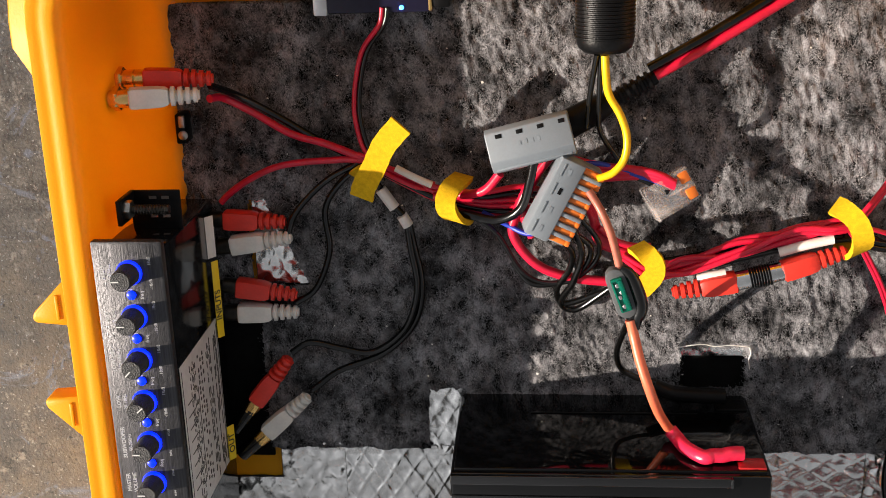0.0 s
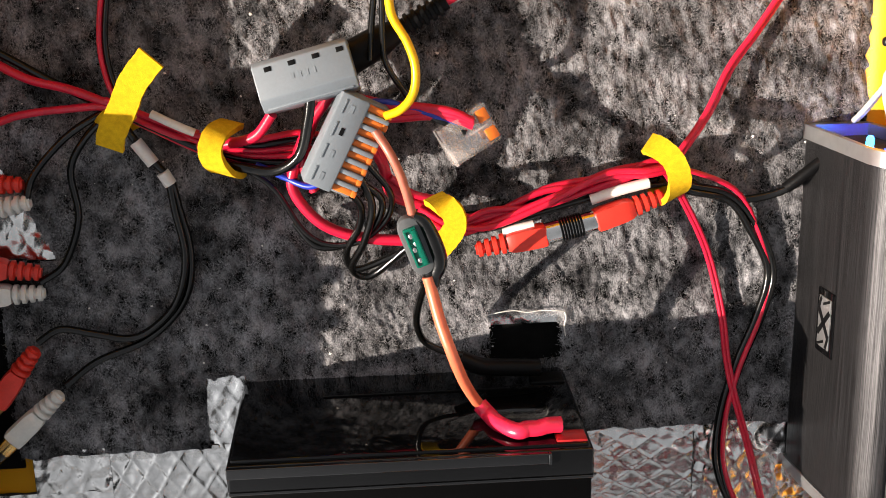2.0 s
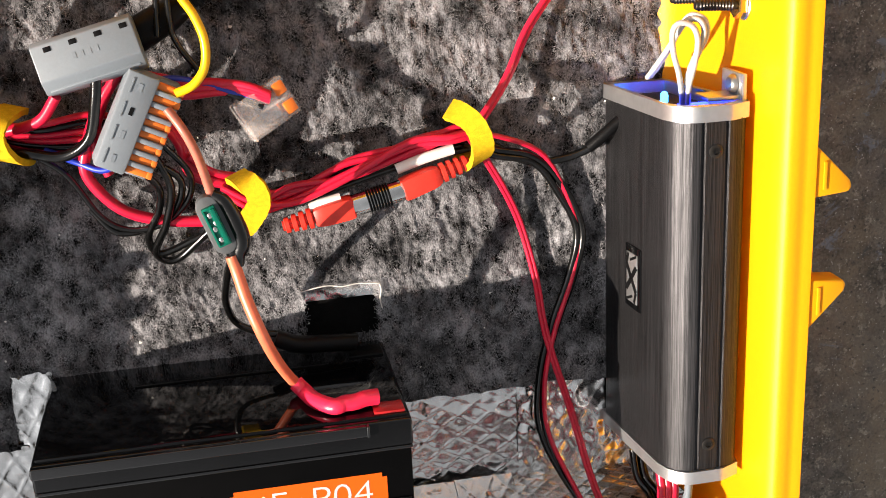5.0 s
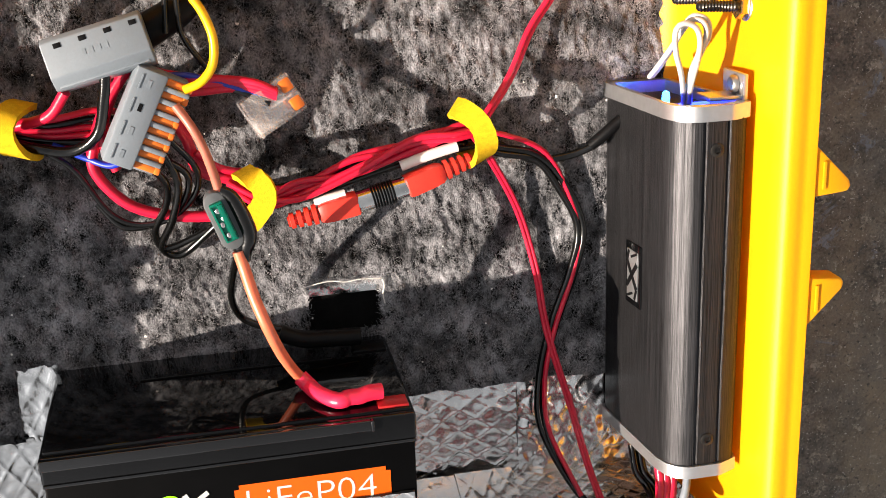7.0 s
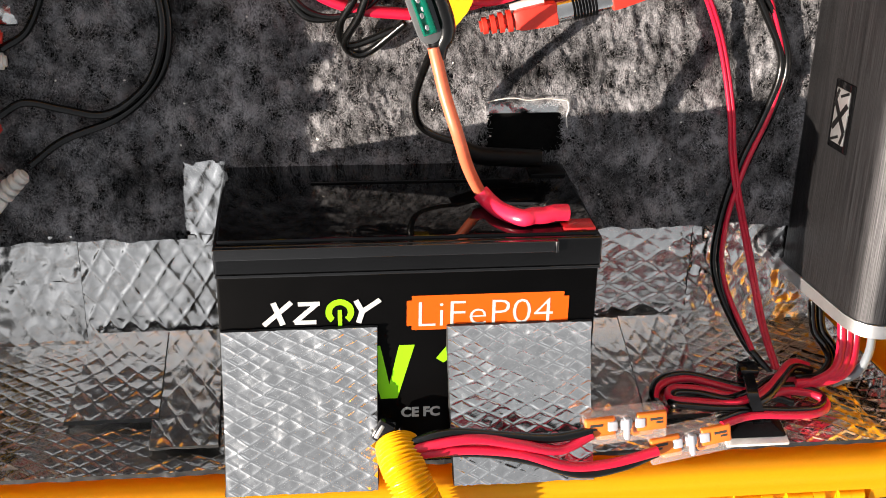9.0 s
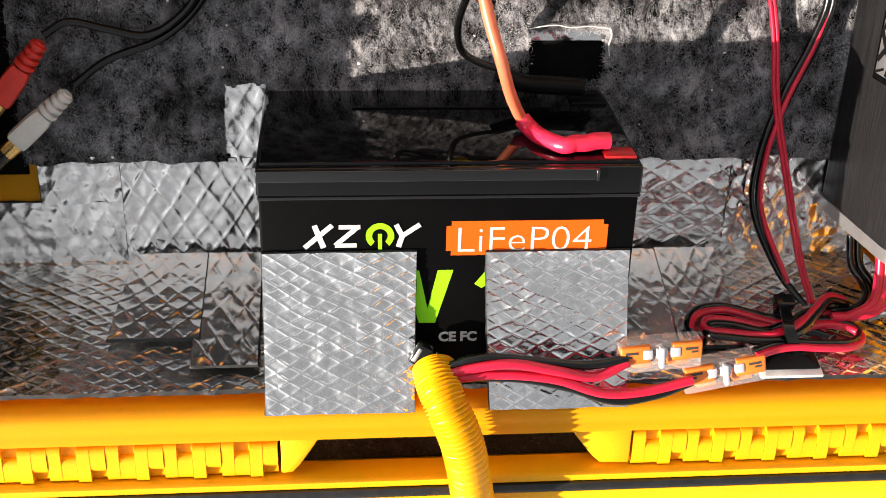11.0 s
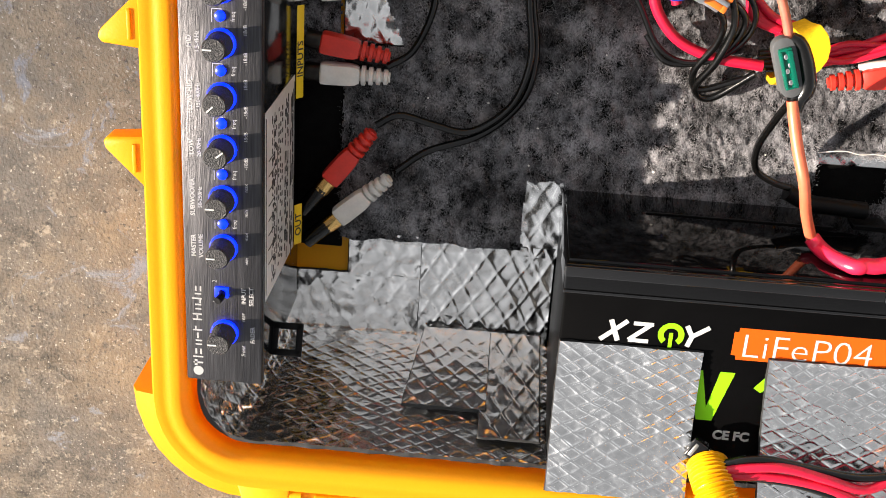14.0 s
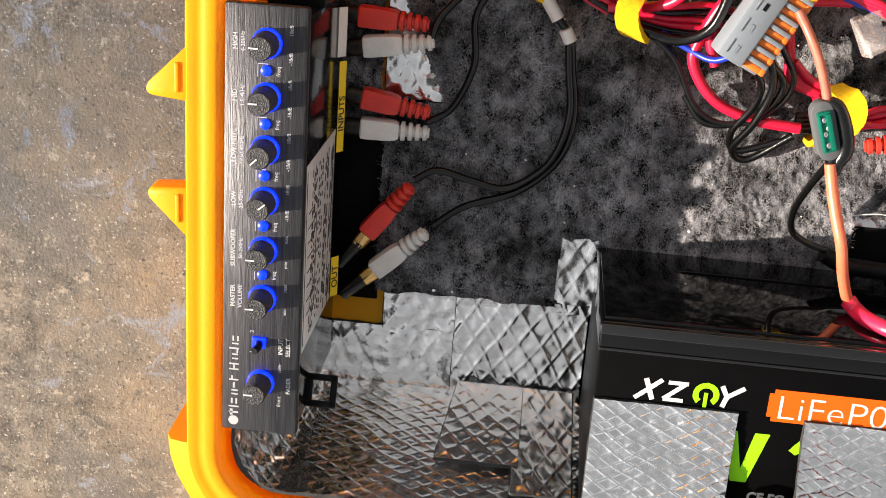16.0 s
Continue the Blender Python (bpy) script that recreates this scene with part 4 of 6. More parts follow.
for a, b in (((-0.1640, -0.2850, 0.020), (-0.1545, -0.2725, 0.021)), ((-0.1620, -0.3000, 0.020), (-0.1515, -0.2905, 0.021))):
    wire("black_adapter", [a, (Vector(a) + Vector(b)) / 2, b], 0.0040, RUBBER, "short black phono coupler behind the equalizer", "coupler", "phono couplers", 12)
rca(WHITE, along((-0.1880, -0.0985, 0.058), (-0.1610, -0.0985, 0.052)), "white phono plug in the case wall")
rca(RED_PLUG, along((-0.1835, -0.0915, 0.048), (-0.1550, -0.0925, 0.044)), "red phono plug in the case wall")
for y, z in ((-0.0985, 0.058), (-0.0910, 0.050)):
    jk = thing("phono_jack", along((-0.2000, y, z), (-0.19, y, z)), "gold phono jack screwed through the case wall", "jack", "wall jacks")
    part("washer", lathe([(0.0062, 0), (0.0062, 0.001), (0.0058, 0.0013)], 20), DARK_STEEL, jk, "dark washer")
    part("thread", lathe([(0.0042, 0), (0.0042, 0.013)], 16), GOLD, jk)
    part("nut", lathe([(0.0056, 0.005), (0.0058, 0.0055), (0.0058, 0.0075), (0.0056, 0.008)], 6), GOLD, jk, "gold nut")

# ---- amplifier ----
def amplifier():
    t = thing("amplifier", pose(0, 0, 0.0125), "slim brushed black amplifier with silver end caps against the case wall", "amplifier")
    y0, y1 = -0.3230, -0.1645
    sec = [(0.2165, -0.0120), (0.2155, -0.009), (0.2165, 0.003), (0.2205, 0.0470), (0.2225, 0.0535), (0.2255, 0.0575), (0.2300, 0.0597), (0.2325, 0.0600), (0.2330, 0.0590), (0.2340, 0.0590), (0.2345, 0.0600),
           (0.2430, 0.0600), (0.2435, 0.0590), (0.2445, 0.0590), (0.2450, 0.0600), (0.2505, 0.0590), (0.2535, 0.0560), (0.2545, 0.0510), (0.2440, -0.0120)]

    def extrude(sec, ya, yb, bevel=0.0):
        bm = prism(sec, yb - ya, bevel)
        bm.transform(Matrix(((1, 0, 0, 0), (0, 0, -1, yb), (0, 1, 0, 0), (0, 0, 0, 1))))
        return bm

    part("housing", extrude(sec, y0, y1), BRUSHED, t, "brushed black aluminium")
    cx, cz = 0.2340, 0.030
    big = [(cx + (x - cx) * 1.05, cz + (z - cz) * 1.04) for x, z in sec if z > 0.0595 or z < 0.0585]
    small = [(cx + (x - cx) * 0.84, cz + (z - cz) * 0.84) for x, z in big]
    for ya, yb in ((y0 - 0.006, y0), (y1 - 0.0005, y1 + 0.0060)):
        bm = bmesh.new()
        rows = []
        for y, lp in ((ya, small), (ya, big), (yb, big), (yb, small)):
            rows.append([bm.verts.new((x, y, z)) for x, z in lp])
        rows.append(rows[0])
        for a, b in zip(rows, rows[1:]):
            for k in range(len(a)):
                bm.faces.new((a[k], a[(k + 1) % len(a)], b[(k + 1) % len(b)], b[k]))
        bmesh.ops.bevel(bm, geom=[e for e in bm.edges if len(e.link_faces) == 2 and e.calc_face_angle(0) > 1.2], offset=0.0008, segments=2, affect="EDGES")
        part("end_cap", bm, SILVER, t, "silver end frame")
    part("end_plate", extrude(small, y1 - 0.001, y1 + 0.0006), BLACK_MATT, t, "black connector plate")
    part("end_plate", extrude(small, y0 - 0.0016, y0 + 0.001), BLACK_MATT, t, "black connector plate")
    part("indicator_light", lathe([(0.0017, 0), (0.0017, 0.0042), (0.0012, 0.0054), (0.0004, 0.0058)], 16), LED_POINT, t, "bright blue indicator", m=along((0.2310, y1 + 0.0006, 0.0230), (0.2310, y1 + 0.02, 0.0230)))
    for x, z in ((0.2205, 0.030), (0.2225, 0.038), (0.2330, 0.044), (0.2400, 0.046), (0.2240, 0.022)):
        part("socket", box(0.0035, 0.001, 0.003, 0.0003, (x, y1 + 0.0008, z - 0.016)), BLACK, t)
    # Emitting strips added to give the end frame its blue glow.
    part("glow_strip", box(0.013, 0.0012, 0.0040, 0.0002, (0.2415, y1 + 0.0009, 0.0300)), END_GLOW, t, "added blue glowing strip")
    part("glow_strip", box(0.0012, 0.0030, 0.018, 0.0002, (0.2215, y1 + 0.0020, 0.0380)), END_GLOW, t, "added blue glowing strip")
    for y in (-0.1775, -0.3105):
        part("screw", lathe([(0.0030, 0), (0.0030, 0.0006), (0.0022, 0.0010), (0.0014, 0.0010), (0.0013, 0.0003)], 16), DARK_STEEL, t, "black socket screw", m=pose(0.2388, y, 0.0598))
    fm = Matrix(((0, 0.0905, -0.996, 0.2180), (1, 0, 0, -0.2425), (0, 0.996, 0.0905, 0.0215), (0, 0, 0, 1)))
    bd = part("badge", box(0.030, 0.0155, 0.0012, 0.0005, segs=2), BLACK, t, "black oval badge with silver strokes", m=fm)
    plate = part("plate", box(0.0235, 0.0105, 0.0006, 0.0002, (0, 0, 0.0008)), SILVER, bd, "silver plate with dark strokes")
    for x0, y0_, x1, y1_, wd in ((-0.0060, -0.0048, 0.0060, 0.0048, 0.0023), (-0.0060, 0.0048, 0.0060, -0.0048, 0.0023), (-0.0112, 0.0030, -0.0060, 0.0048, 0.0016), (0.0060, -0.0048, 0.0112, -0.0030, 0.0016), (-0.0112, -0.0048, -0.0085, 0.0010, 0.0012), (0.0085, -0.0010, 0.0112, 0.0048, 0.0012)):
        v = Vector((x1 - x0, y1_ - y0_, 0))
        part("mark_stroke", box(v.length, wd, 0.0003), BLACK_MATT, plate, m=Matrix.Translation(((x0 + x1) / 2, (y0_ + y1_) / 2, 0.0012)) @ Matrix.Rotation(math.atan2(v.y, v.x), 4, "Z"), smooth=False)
    pl = part("mounting_foot", join(box(0.0022, 0.012, 0.020, 0.0005, (0.2530, y1 + 0.011, 0.045)), box(0.016, 0.0018, 0.014, 0.0005, (0.246, y1 + 0.007, 0.046))), SILVER, t, "silver screw foot")
    part("screw", lathe([(0.0040, 0), (0.0040, 0.0012), (0.0030, 0.0024), (0.0010, 0.0026)], 18), STEEL, pl, "cross-head screw", m=along((0.2515, y1 + 0.012, 0.048), (0.24, y1 + 0.012, 0.048)))


amplifier()
for pts in (
        [(0.2330, -0.1635, 0.050), (0.2259, -0.1475, 0.063), (0.2224, -0.1374, 0.065), (0.2212, -0.1283, 0.067), (0.2241, -0.1251, 0.068), (0.2292, -0.1268, 0.068), (0.2319, -0.1325, 0.067), (0.2318, -0.1416, 0.065), (0.2304, -0.1508, 0.063), (0.2345, -0.1635, 0.050)],
        [(0.2360, -0.1635, 0.048), (0.2311, -0.1473, 0.061), (0.2341, -0.1382, 0.063), (0.2366, -0.1307, 0.065), (0.2350, -0.1247, 0.066), (0.2303, -0.1226, 0.065), (0.2271, -0.1257, 0.063), (0.2239, -0.1354, 0.058), (0.2214, -0.1450, 0.050), (0.2214, -0.1500, 0.042)],
        [(0.2350, -0.1635, 0.048), (0.2299, -0.1479, 0.062), (0.2325, -0.1388, 0.064), (0.2350, -0.1305, 0.066), (0.2331, -0.1252, 0.067), (0.2292, -0.1241, 0.066), (0.2263, -0.1271, 0.064), (0.2231, -0.1361, 0.058), (0.2200, -0.1455, 0.050), (0.2200, -0.1505, 0.042)]):
    wire("speaker_lead", pts, 0.0012, LEAD, "looped white lead from the amplifier", "cable", "amplifier leads")
def wall_bolt(m, label):
    wb = thing("wall_bolt", m, label, "bolt", "wall bolts")
    part("washer", lathe([(0.0065, 0), (0.0065, 0.0015), (0.0060, 0.002)], 20), STEEL, wb)
    part("nut", lathe([(0.0052, 0.002), (0.0054, 0.0026), (0.0054, 0.0050), (0.0052, 0.0056)], 6), GOLD, wb, "brass-coloured nut")
    part("shaft", lathe([(0.0020, 0.004), (0.0020, 0.0225), (0.0016, 0.0230)], 12), DARK_STEEL, wb)
    for k in range(11):
        part("thread", lathe([(0.0019, -0.0006), (0.0025, 0), (0.0019, 0.0006)], 12), DARK_STEEL, wb, m=Matrix.Translation((0, 0, 0.0072 + 0.0014 * k)))


wall_bolt(along((0.2560, -0.1207, 0.060), (0.22, -0.1190, 0.060)), "threaded bolt with nut through the yellow case wall")
wall_bolt(along((0.2530, -0.1192, 0.041), (0.22, -0.1180, 0.041)), "lower threaded bolt with nut through the yellow case wall")


# ---- loose wiring ----
R1, R2 = 0.0017, 0.0013
POW, SIG = "power wires", "audio leads"
wire("red_wire", [(-0.156, -0.103, 0.040), (-0.152, -0.105, 0.030), (-0.140, -0.114, 0.022), (-0.123, -0.125, 0.020), (-0.105, -0.130, 0.022), (-0.087, -0.137, 0.024), (-0.072, -0.143, 0.026), (-0.053, -0.150, 0.026)], 0.0019, RED, "red wire running from the wall jacks to the harness", "wire", POW)
wire("black_wire", [(-0.154, -0.096, 0.044), (-0.146, -0.104, 0.028), (-0.130, -0.116, 0.019), (-0.110, -0.128, 0.020), (-0.090, -0.138, 0.022), (-0.072, -0.146, 0.024), (-0.053, -0.153, 0.024)], 0.0017, RUBBER, "black audio lead from the wall jacks to the harness", "wire", SIG)
wire("red_wire", [(-0.162, -0.161, 0.016), (-0.158, -0.157, 0.016), (-0.147, -0.149, 0.018), (-0.129, -0.141, 0.020), (-0.104, -0.138, 0.022), (-0.088, -0.138, 0.024), (-0.070, -0.145, 0.026)], 0.0017, RED, "red wire from the equalizer to the harness", "wire", POW)
for dx, mt, nm, lb in ((0, RED, "red_wire", "red strand of a cable hanging from the module"), (0.0024, RUBBER, "black_wire", "black strand of a cable hanging from the module")):
    wire(nm, [(-0.074 + dx, -0.064, 0.030), (-0.076 + dx, -0.072, 0.029), (-0.086 + dx, -0.086, 0.022), (-0.091 + dx, -0.108, 0.019), (-0.090 + dx, -0.123, 0.021), (-0.085 + dx, -0.135, 0.024), (-0.072, -0.145, 0.026)], 0.0012, mt, lb, "wire", POW)
wire("black_wire", [(-0.088, -0.138, 0.024), (-0.079, -0.155, 0.020), (-0.072, -0.164, 0.020), (-0.067, -0.171, 0.020), (-0.065, -0.184, 0.0175), (-0.062, -0.202, 0.017), (-0.064, -0.220, 0.017), (-0.072, -0.233, 0.017), (-0.086, -0.244, 0.017), (-0.107, -0.252, 0.0175), (-0.121, -0.262, 0.020)], 0.0017, RUBBER, "black audio lead curving over the carpet", "wire", SIG)
wire("black_wire", [(-0.068, -0.170, 0.020), (-0.0665, -0.184, 0.020), (-0.0640, -0.204, 0.019), (-0.0680, -0.222, 0.019), (-0.076, -0.233, 0.019), (-0.090, -0.2415, 0.018), (-0.106, -0.239, 0.018), (-0.121, -0.236, 0.018), (-0.131, -0.241, 0.020)], 0.0017, RUBBER, "black audio lead curving over the carpet", "wire", SIG)
wire("black_wire", [(-0.128, -0.177, 0.022), (-0.124, -0.166, 0.020), (-0.112, -0.153, 0.019), (-0.101, -0.145, 0.020), (-0.088, -0.138, 0.024)], 0.0016, RUBBER, "black audio lead from the equalizer inputs", "wire", SIG)
wire("black_wire", [(-0.127, -0.214, 0.018), (-0.116, -0.206, 0.0175), (-0.108, -0.186, 0.0175), (-0.109, -0.165, 0.018), (-0.101, -0.151, 0.019), (-0.088, -0.139, 0.024)], 0.0016, RUBBER, "black audio lead from the equalizer inputs", "wire", SIG)
for a, b in (((-0.080, -0.153, 0.0215), (-0.0735, -0.1625, 0.0215)), ((-0.0700, -0.1665, 0.0215), (-0.0672, -0.1718, 0.0210))):
    wire("white_sleeve", [a, (Vector(a) + Vector(b)) / 2, b], 0.0029, WHITE, "white printed sleeve round the audio leads", "sleeve", "cable sleeves", 12)
wire("white_sleeve", [(-0.071, -0.140, 0.030), (-0.062, -0.1445, 0.031), (-0.054, -0.1485, 0.030)], 0.0018, WHITE, "white tape on the harness", "sleeve", "cable sleeves")

# harness between the ties
for k in range(6):
    o = 0.0024 * (k - 3)
    mt, nm = ((RED, "red_wire"), (RUBBER, "black_wire"))[(k + k // 3) % 2]
    wire(nm, [(-0.090, -0.136 + 0.3 * o, 0.022 + 0.002 * (k % 2)), (-0.070, -0.145 + 0.5 * o, 0.024 + 0.002 * (k % 3)), (-0.050, -0.154 + 0.6 * o, 0.025 + 0.002 * (k % 2)), (-0.030, -0.157 + o, 0.026 + 0.001 * k), (-0.008, -0.157 + 1.4 * o, 0.028), (0.012, -0.163 + o, 0.030)],
         0.0014, mt, "%s wire of the bundled harness" % ("red" if mt is RED else "black"), "wire", "harness wires")
wire("red_wire", [(-0.053, -0.155, 0.028), (-0.039, -0.153, 0.032), (-0.028, -0.149, 0.038), (-0.0205, -0.1395, 0.043)], 0.0022, RED, "thick red wire into the grey terminal block", "wire", POW)
wire("black_wire", [(-0.053, -0.158, 0.028), (-0.036, -0.163, 0.032), (-0.022, -0.165, 0.034), (-0.011, -0.158, 0.038), (-0.0065, -0.143, 0.042), (-0.0045, -0.132, 0.044)], 0.0022, RUBBER, "thick black wire into the grey terminal block", "wire", POW)
wire("red_wire", [(0.004, -0.132, 0.036), (-0.006, -0.146, 0.034), (-0.013, -0.162, 0.030), (-0.015, -0.175, 0.028), (-0.004, -0.190, 0.027), (0.013, -0.197, 0.027), (0.034, -0.199, 0.028)], 0.0024, RED, "thick red wire looping round the lever block", "wire", POW)
wire("red_wire", [(0.000, -0.136, 0.034), (-0.007, -0.150, 0.033), (-0.010, -0.162, 0.031), (-0.006, -0.175, 0.030)], 0.0022, RED, "thick red wire beside the lever block", "wire", POW)
wire("black_wire", [(-0.036, -0.163, 0.030), (-0.023, -0.174, 0.028), (-0.012, -0.193, 0.026), (-0.001, -0.200, 0.026), (0.013, -0.198, 0.028), (0.024, -0.188, 0.031), (0.026, -0.176, 0.036), (0.017, -0.162, 0.042)], 0.0013, RUBBER, "thin black wire looping under the lever block", "wire", POW)
wire("black_wire", [(0.013, -0.165, 0.042), (0.018, -0.181, 0.036), (0.014, -0.198, 0.030), (0.008, -0.212, 0.022), (0.016, -0.217, 0.019), (0.032, -0.203, 0.026)], 0.0017, RUBBER, "black wire looping down from the lever block", "wire", POW)
wire("black_wire", [(0.010, -0.167, 0.042), (0.022, -0.178, 0.036), (0.019, -0.191, 0.031), (0.010, -0.199, 0.0265), (-0.006, -0.201, 0.025), (-0.016, -0.190, 0.024)], 0.0015, RUBBER, "black wire looping down from the lever block", "wire", POW)
wire("black_wire", [(0.0055, -0.170, 0.042), (0.013, -0.180, 0.037), (0.012, -0.191, 0.032), (0.006, -0.204, 0.025), (0.010, -0.213, 0.021), (0.028, -0.206, 0.024)], 0.0016, RUBBER, "black wire looping down from the lever block", "wire", POW)
wire("blue_wire", [(-0.030, -0.163, 0.028), (-0.018, -0.169, 0.029), (-0.008, -0.172, 0.034), (0.0, -0.168, 0.040)], 0.0014, BLUE, "blue wire under the lever block", "wire", POW)
wire("blue_wire", [(0.014, -0.137, 0.038), (0.024, -0.137, 0.036), (0.034, -0.140, 0.034), (0.050, -0.146, 0.036), (0.056, -0.150, 0.037)], 0.0012, BLUE, "blue wire to the clear connector", "wire", POW)
for k in range(3):
    o = 0.003 * k
    wire("red_wire", [(0.010, -0.134 - o, 0.036), (0.026, -0.1385 - o, 0.034), (0.042, -0.1405 - 0.6 * o, 0.034), (0.053, -0.1425 - 0.5 * o, 0.036), (0.061, -0.1465 - 0.3 * o, 0.037)], 0.0018, RED, "red wire to the clear connector", "wire", POW)
wire("black_wire", [(0.040, -0.143, 0.033), (0.050, -0.147, 0.036), (0.058, -0.151, 0.037)], 0.0015, RUBBER, "black wire to the clear connector", "wire", POW)
for k in range(4):
    o = 0.0035 * k
    wire("red_wire", [(0.020 - 0.3 * o, -0.143 - o, 0.040), (0.0225, -0.158 - 0.6 * o, 0.032), (0.027, -0.174 - 0.5 * o, 0.029), (0.036 + o, -0.182 - 0.4 * o, 0.028), (0.050, -0.188 - 0.5 * o, 0.028)], 0.0017, RED, "red wire between lever block and tie", "wire", POW)
wire("red_wire", [(0.026, -0.170, 0.032), (0.034, -0.177, 0.030), (0.042, -0.180, 0.029), (0.051, -0.181, 0.027)], 0.0017, RED, "short red wire end beside the tie", "wire", POW)
wire("copper_wire", [(0.0205, -0.1470, 0.0470), (0.0255, -0.1549, 0.0487), (0.0295, -0.1629, 0.0530), (0.0325, -0.1720, 0.0581), (0.0346, -0.1805, 0.0624)], 0.0019, COPPER, "copper-pink wire from lever block to fuse holder", "wire", POW)
wire("yellow_wire", [(0.027, -0.084, 0.050), (0.0275, -0.092, 0.049), (0.029, -0.102, 0.047), (0.0345, -0.112, 0.047), (0.0375, -0.122, 0.047), (0.0365, -0.132, 0.047), (0.0315, -0.1385, 0.047), (0.0245, -0.1415, 0.046)], 0.0018, YWIRE, "thick yellow wire curving into the lever block", "wire", POW)
wire("black_wire", [(0.0235, -0.084, 0.048), (0.021, -0.103, 0.040), (0.0195, -0.120, 0.036)], 0.0013, RUBBER, "black wire from the ribbed cylinder", "wire", POW)
wire("black_wire", [(0.0255, -0.084, 0.047), (0.025, -0.111, 0.040), (0.0265, -0.123, 0.036), (0.036, -0.138, 0.034)], 0.0013, RUBBER, "black wire from the ribbed cylinder", "wire", POW)

# right-hand bundle
for k in range(8):
    rng = random.Random(40 + k)
    o, z = rng.uniform(-0.0045, 0.0045), rng.uniform(-0.003, 0.005)
    wire("red_wire", [(0.038, -0.184 + 0.6 * o, 0.026 + z), (0.052, -0.1915 + o, 0.028 + z), (0.068, -0.1900 + rng.uniform(-0.004, 0.004), 0.026 + z), (0.092, -0.1830 + rng.uniform(-0.0045, 0.0045), 0.026 + z), (0.118, -0.1750 + rng.uniform(-0.004, 0.003), 0.026 + z), (0.136, -0.1710 + 0.6 * o, 0.027 + z), (0.148, -0.1695 + 0.5 * o, 0.027 + 0.5 * z)],
         0.0015, RED, "red wire of the bundle between two ties", "wire", "bundle wires")
for k in range(4):
    wire("black_wire", [(0.033, -0.201 + 0.002 * k, 0.022), (0.052, -0.1985 + 0.0022 * k, 0.021), (0.079, -0.1935 + 0.0022 * k, 0.021), (0.119, -0.1830 + 0.0024 * k, 0.023), (0.148, -0.1780 + 0.0018 * k, 0.024)], 0.0017, RUBBER, "black wire of the bundle between two ties", "wire", "bundle wires")
wire("white_wire", [(0.112, -0.184, 0.028), (0.124, -0.180, 0.029), (0.137, -0.177, 0.029)], 0.0024, WHITE, "white printed wire in the bundle", "wire", "bundle wires")
wire("white_wire", [(0.074, -0.197, 0.029), (0.080, -0.195, 0.030), (0.087, -0.1935, 0.030)], 0.0022, WHITE, "white printed wire in the bundle", "wire", "bundle wires")
wire("red_wire", [(0.142, -0.173, 0.029), (0.149, -0.165, 0.029), (0.162, -0.149, 0.024), (0.172, -0.130, 0.021), (0.183, -0.115, 0.020), (0.196, -0.095, 0.020), (0.206, -0.075, 0.020)], 0.0013, RED, "red wire rising from the tie over the carpet", "wire", POW)
wire("red_wire", [(0.1445, -0.173, 0.029), (0.1515, -0.165, 0.028), (0.1642, -0.149, 0.023), (0.1742, -0.130, 0.020), (0.1852, -0.115, 0.019), (0.198, -0.095, 0.019), (0.208, -0.075, 0.019)], 0.0012, RED, "red wire rising from the tie over the carpet", "wire", POW)
for o in (0.0, 0.0017):
    wire("red_wire", [(0.143 + o, -0.172, 0.029), (0.1525 + o, -0.186, 0.024), (0.166 + o, -0.212, 0.0175), (0.174 + o, -0.241, 0.0175), (0.177 + o, -0.263, 0.019), (0.1805 + o, -0.280, 0.021), (0.189 + o, -0.310, 0.023), (0.1955 + o, -0.340, 0.032), (0.200 + o, -0.358, 0.044)], 0.0010, RED, "red wire hanging from the tie to the coil", "wire", POW)
for o in (0.0, 0.0026):
    wire("black_wire", [(0.142, -0.176, 0.026), (0.156, -0.180 - o, 0.024), (0.175, -0.186 - o, 0.020), (0.189 - o, -0.201 - o, 0.018), (0.198 - o, -0.223, 0.0175), (0.194 - o, -0.244, 0.0175), (0.185 - o, -0.268, 0.018), (0.178 - o, -0.293, 0.020), (0.1775 - o, -0.319, 0.022), (0.186, -0.345, 0.032), (0.199, -0.361, 0.046)], 0.0017, RUBBER, "black wire curving from the tie to the coil", "wire", POW)
wire("red_wire", [(0.146, -0.173, 0.028), (0.158, -0.174, 0.026), (0.180, -0.186, 0.020), (0.193, -0.212, 0.018), (0.196, -0.230, 0.0175), (0.192, -0.247, 0.0185), (0.1835, -0.270, 0.020), (0.1775, -0.296, 0.022), (0.179, -0.322, 0.024), (0.190, -0.350, 0.040)], 0.0012, RED, "red wire beside the black wire to the coil", "wire", POW)
wire("black_wire", [(0.142, -0.176, 0.024), (0.156, -0.179, 0.022), (0.173, -0.188, 0.019), (0.190, -0.188, 0.019), (0.203, -0.182, 0.023), (0.212, -0.172, 0.026)], 0.0019, RUBBER, "black cable from the tie to the amplifier", "wire", SIG)
wire("black_sleeve", [(0.200, -0.1835, 0.022), (0.206, -0.178, 0.024), (0.215, -0.170, 0.026)], 0.0027, BLACK_MATT, "black sleeve on the amplifier cable", "sleeve", "cable sleeves", 12)


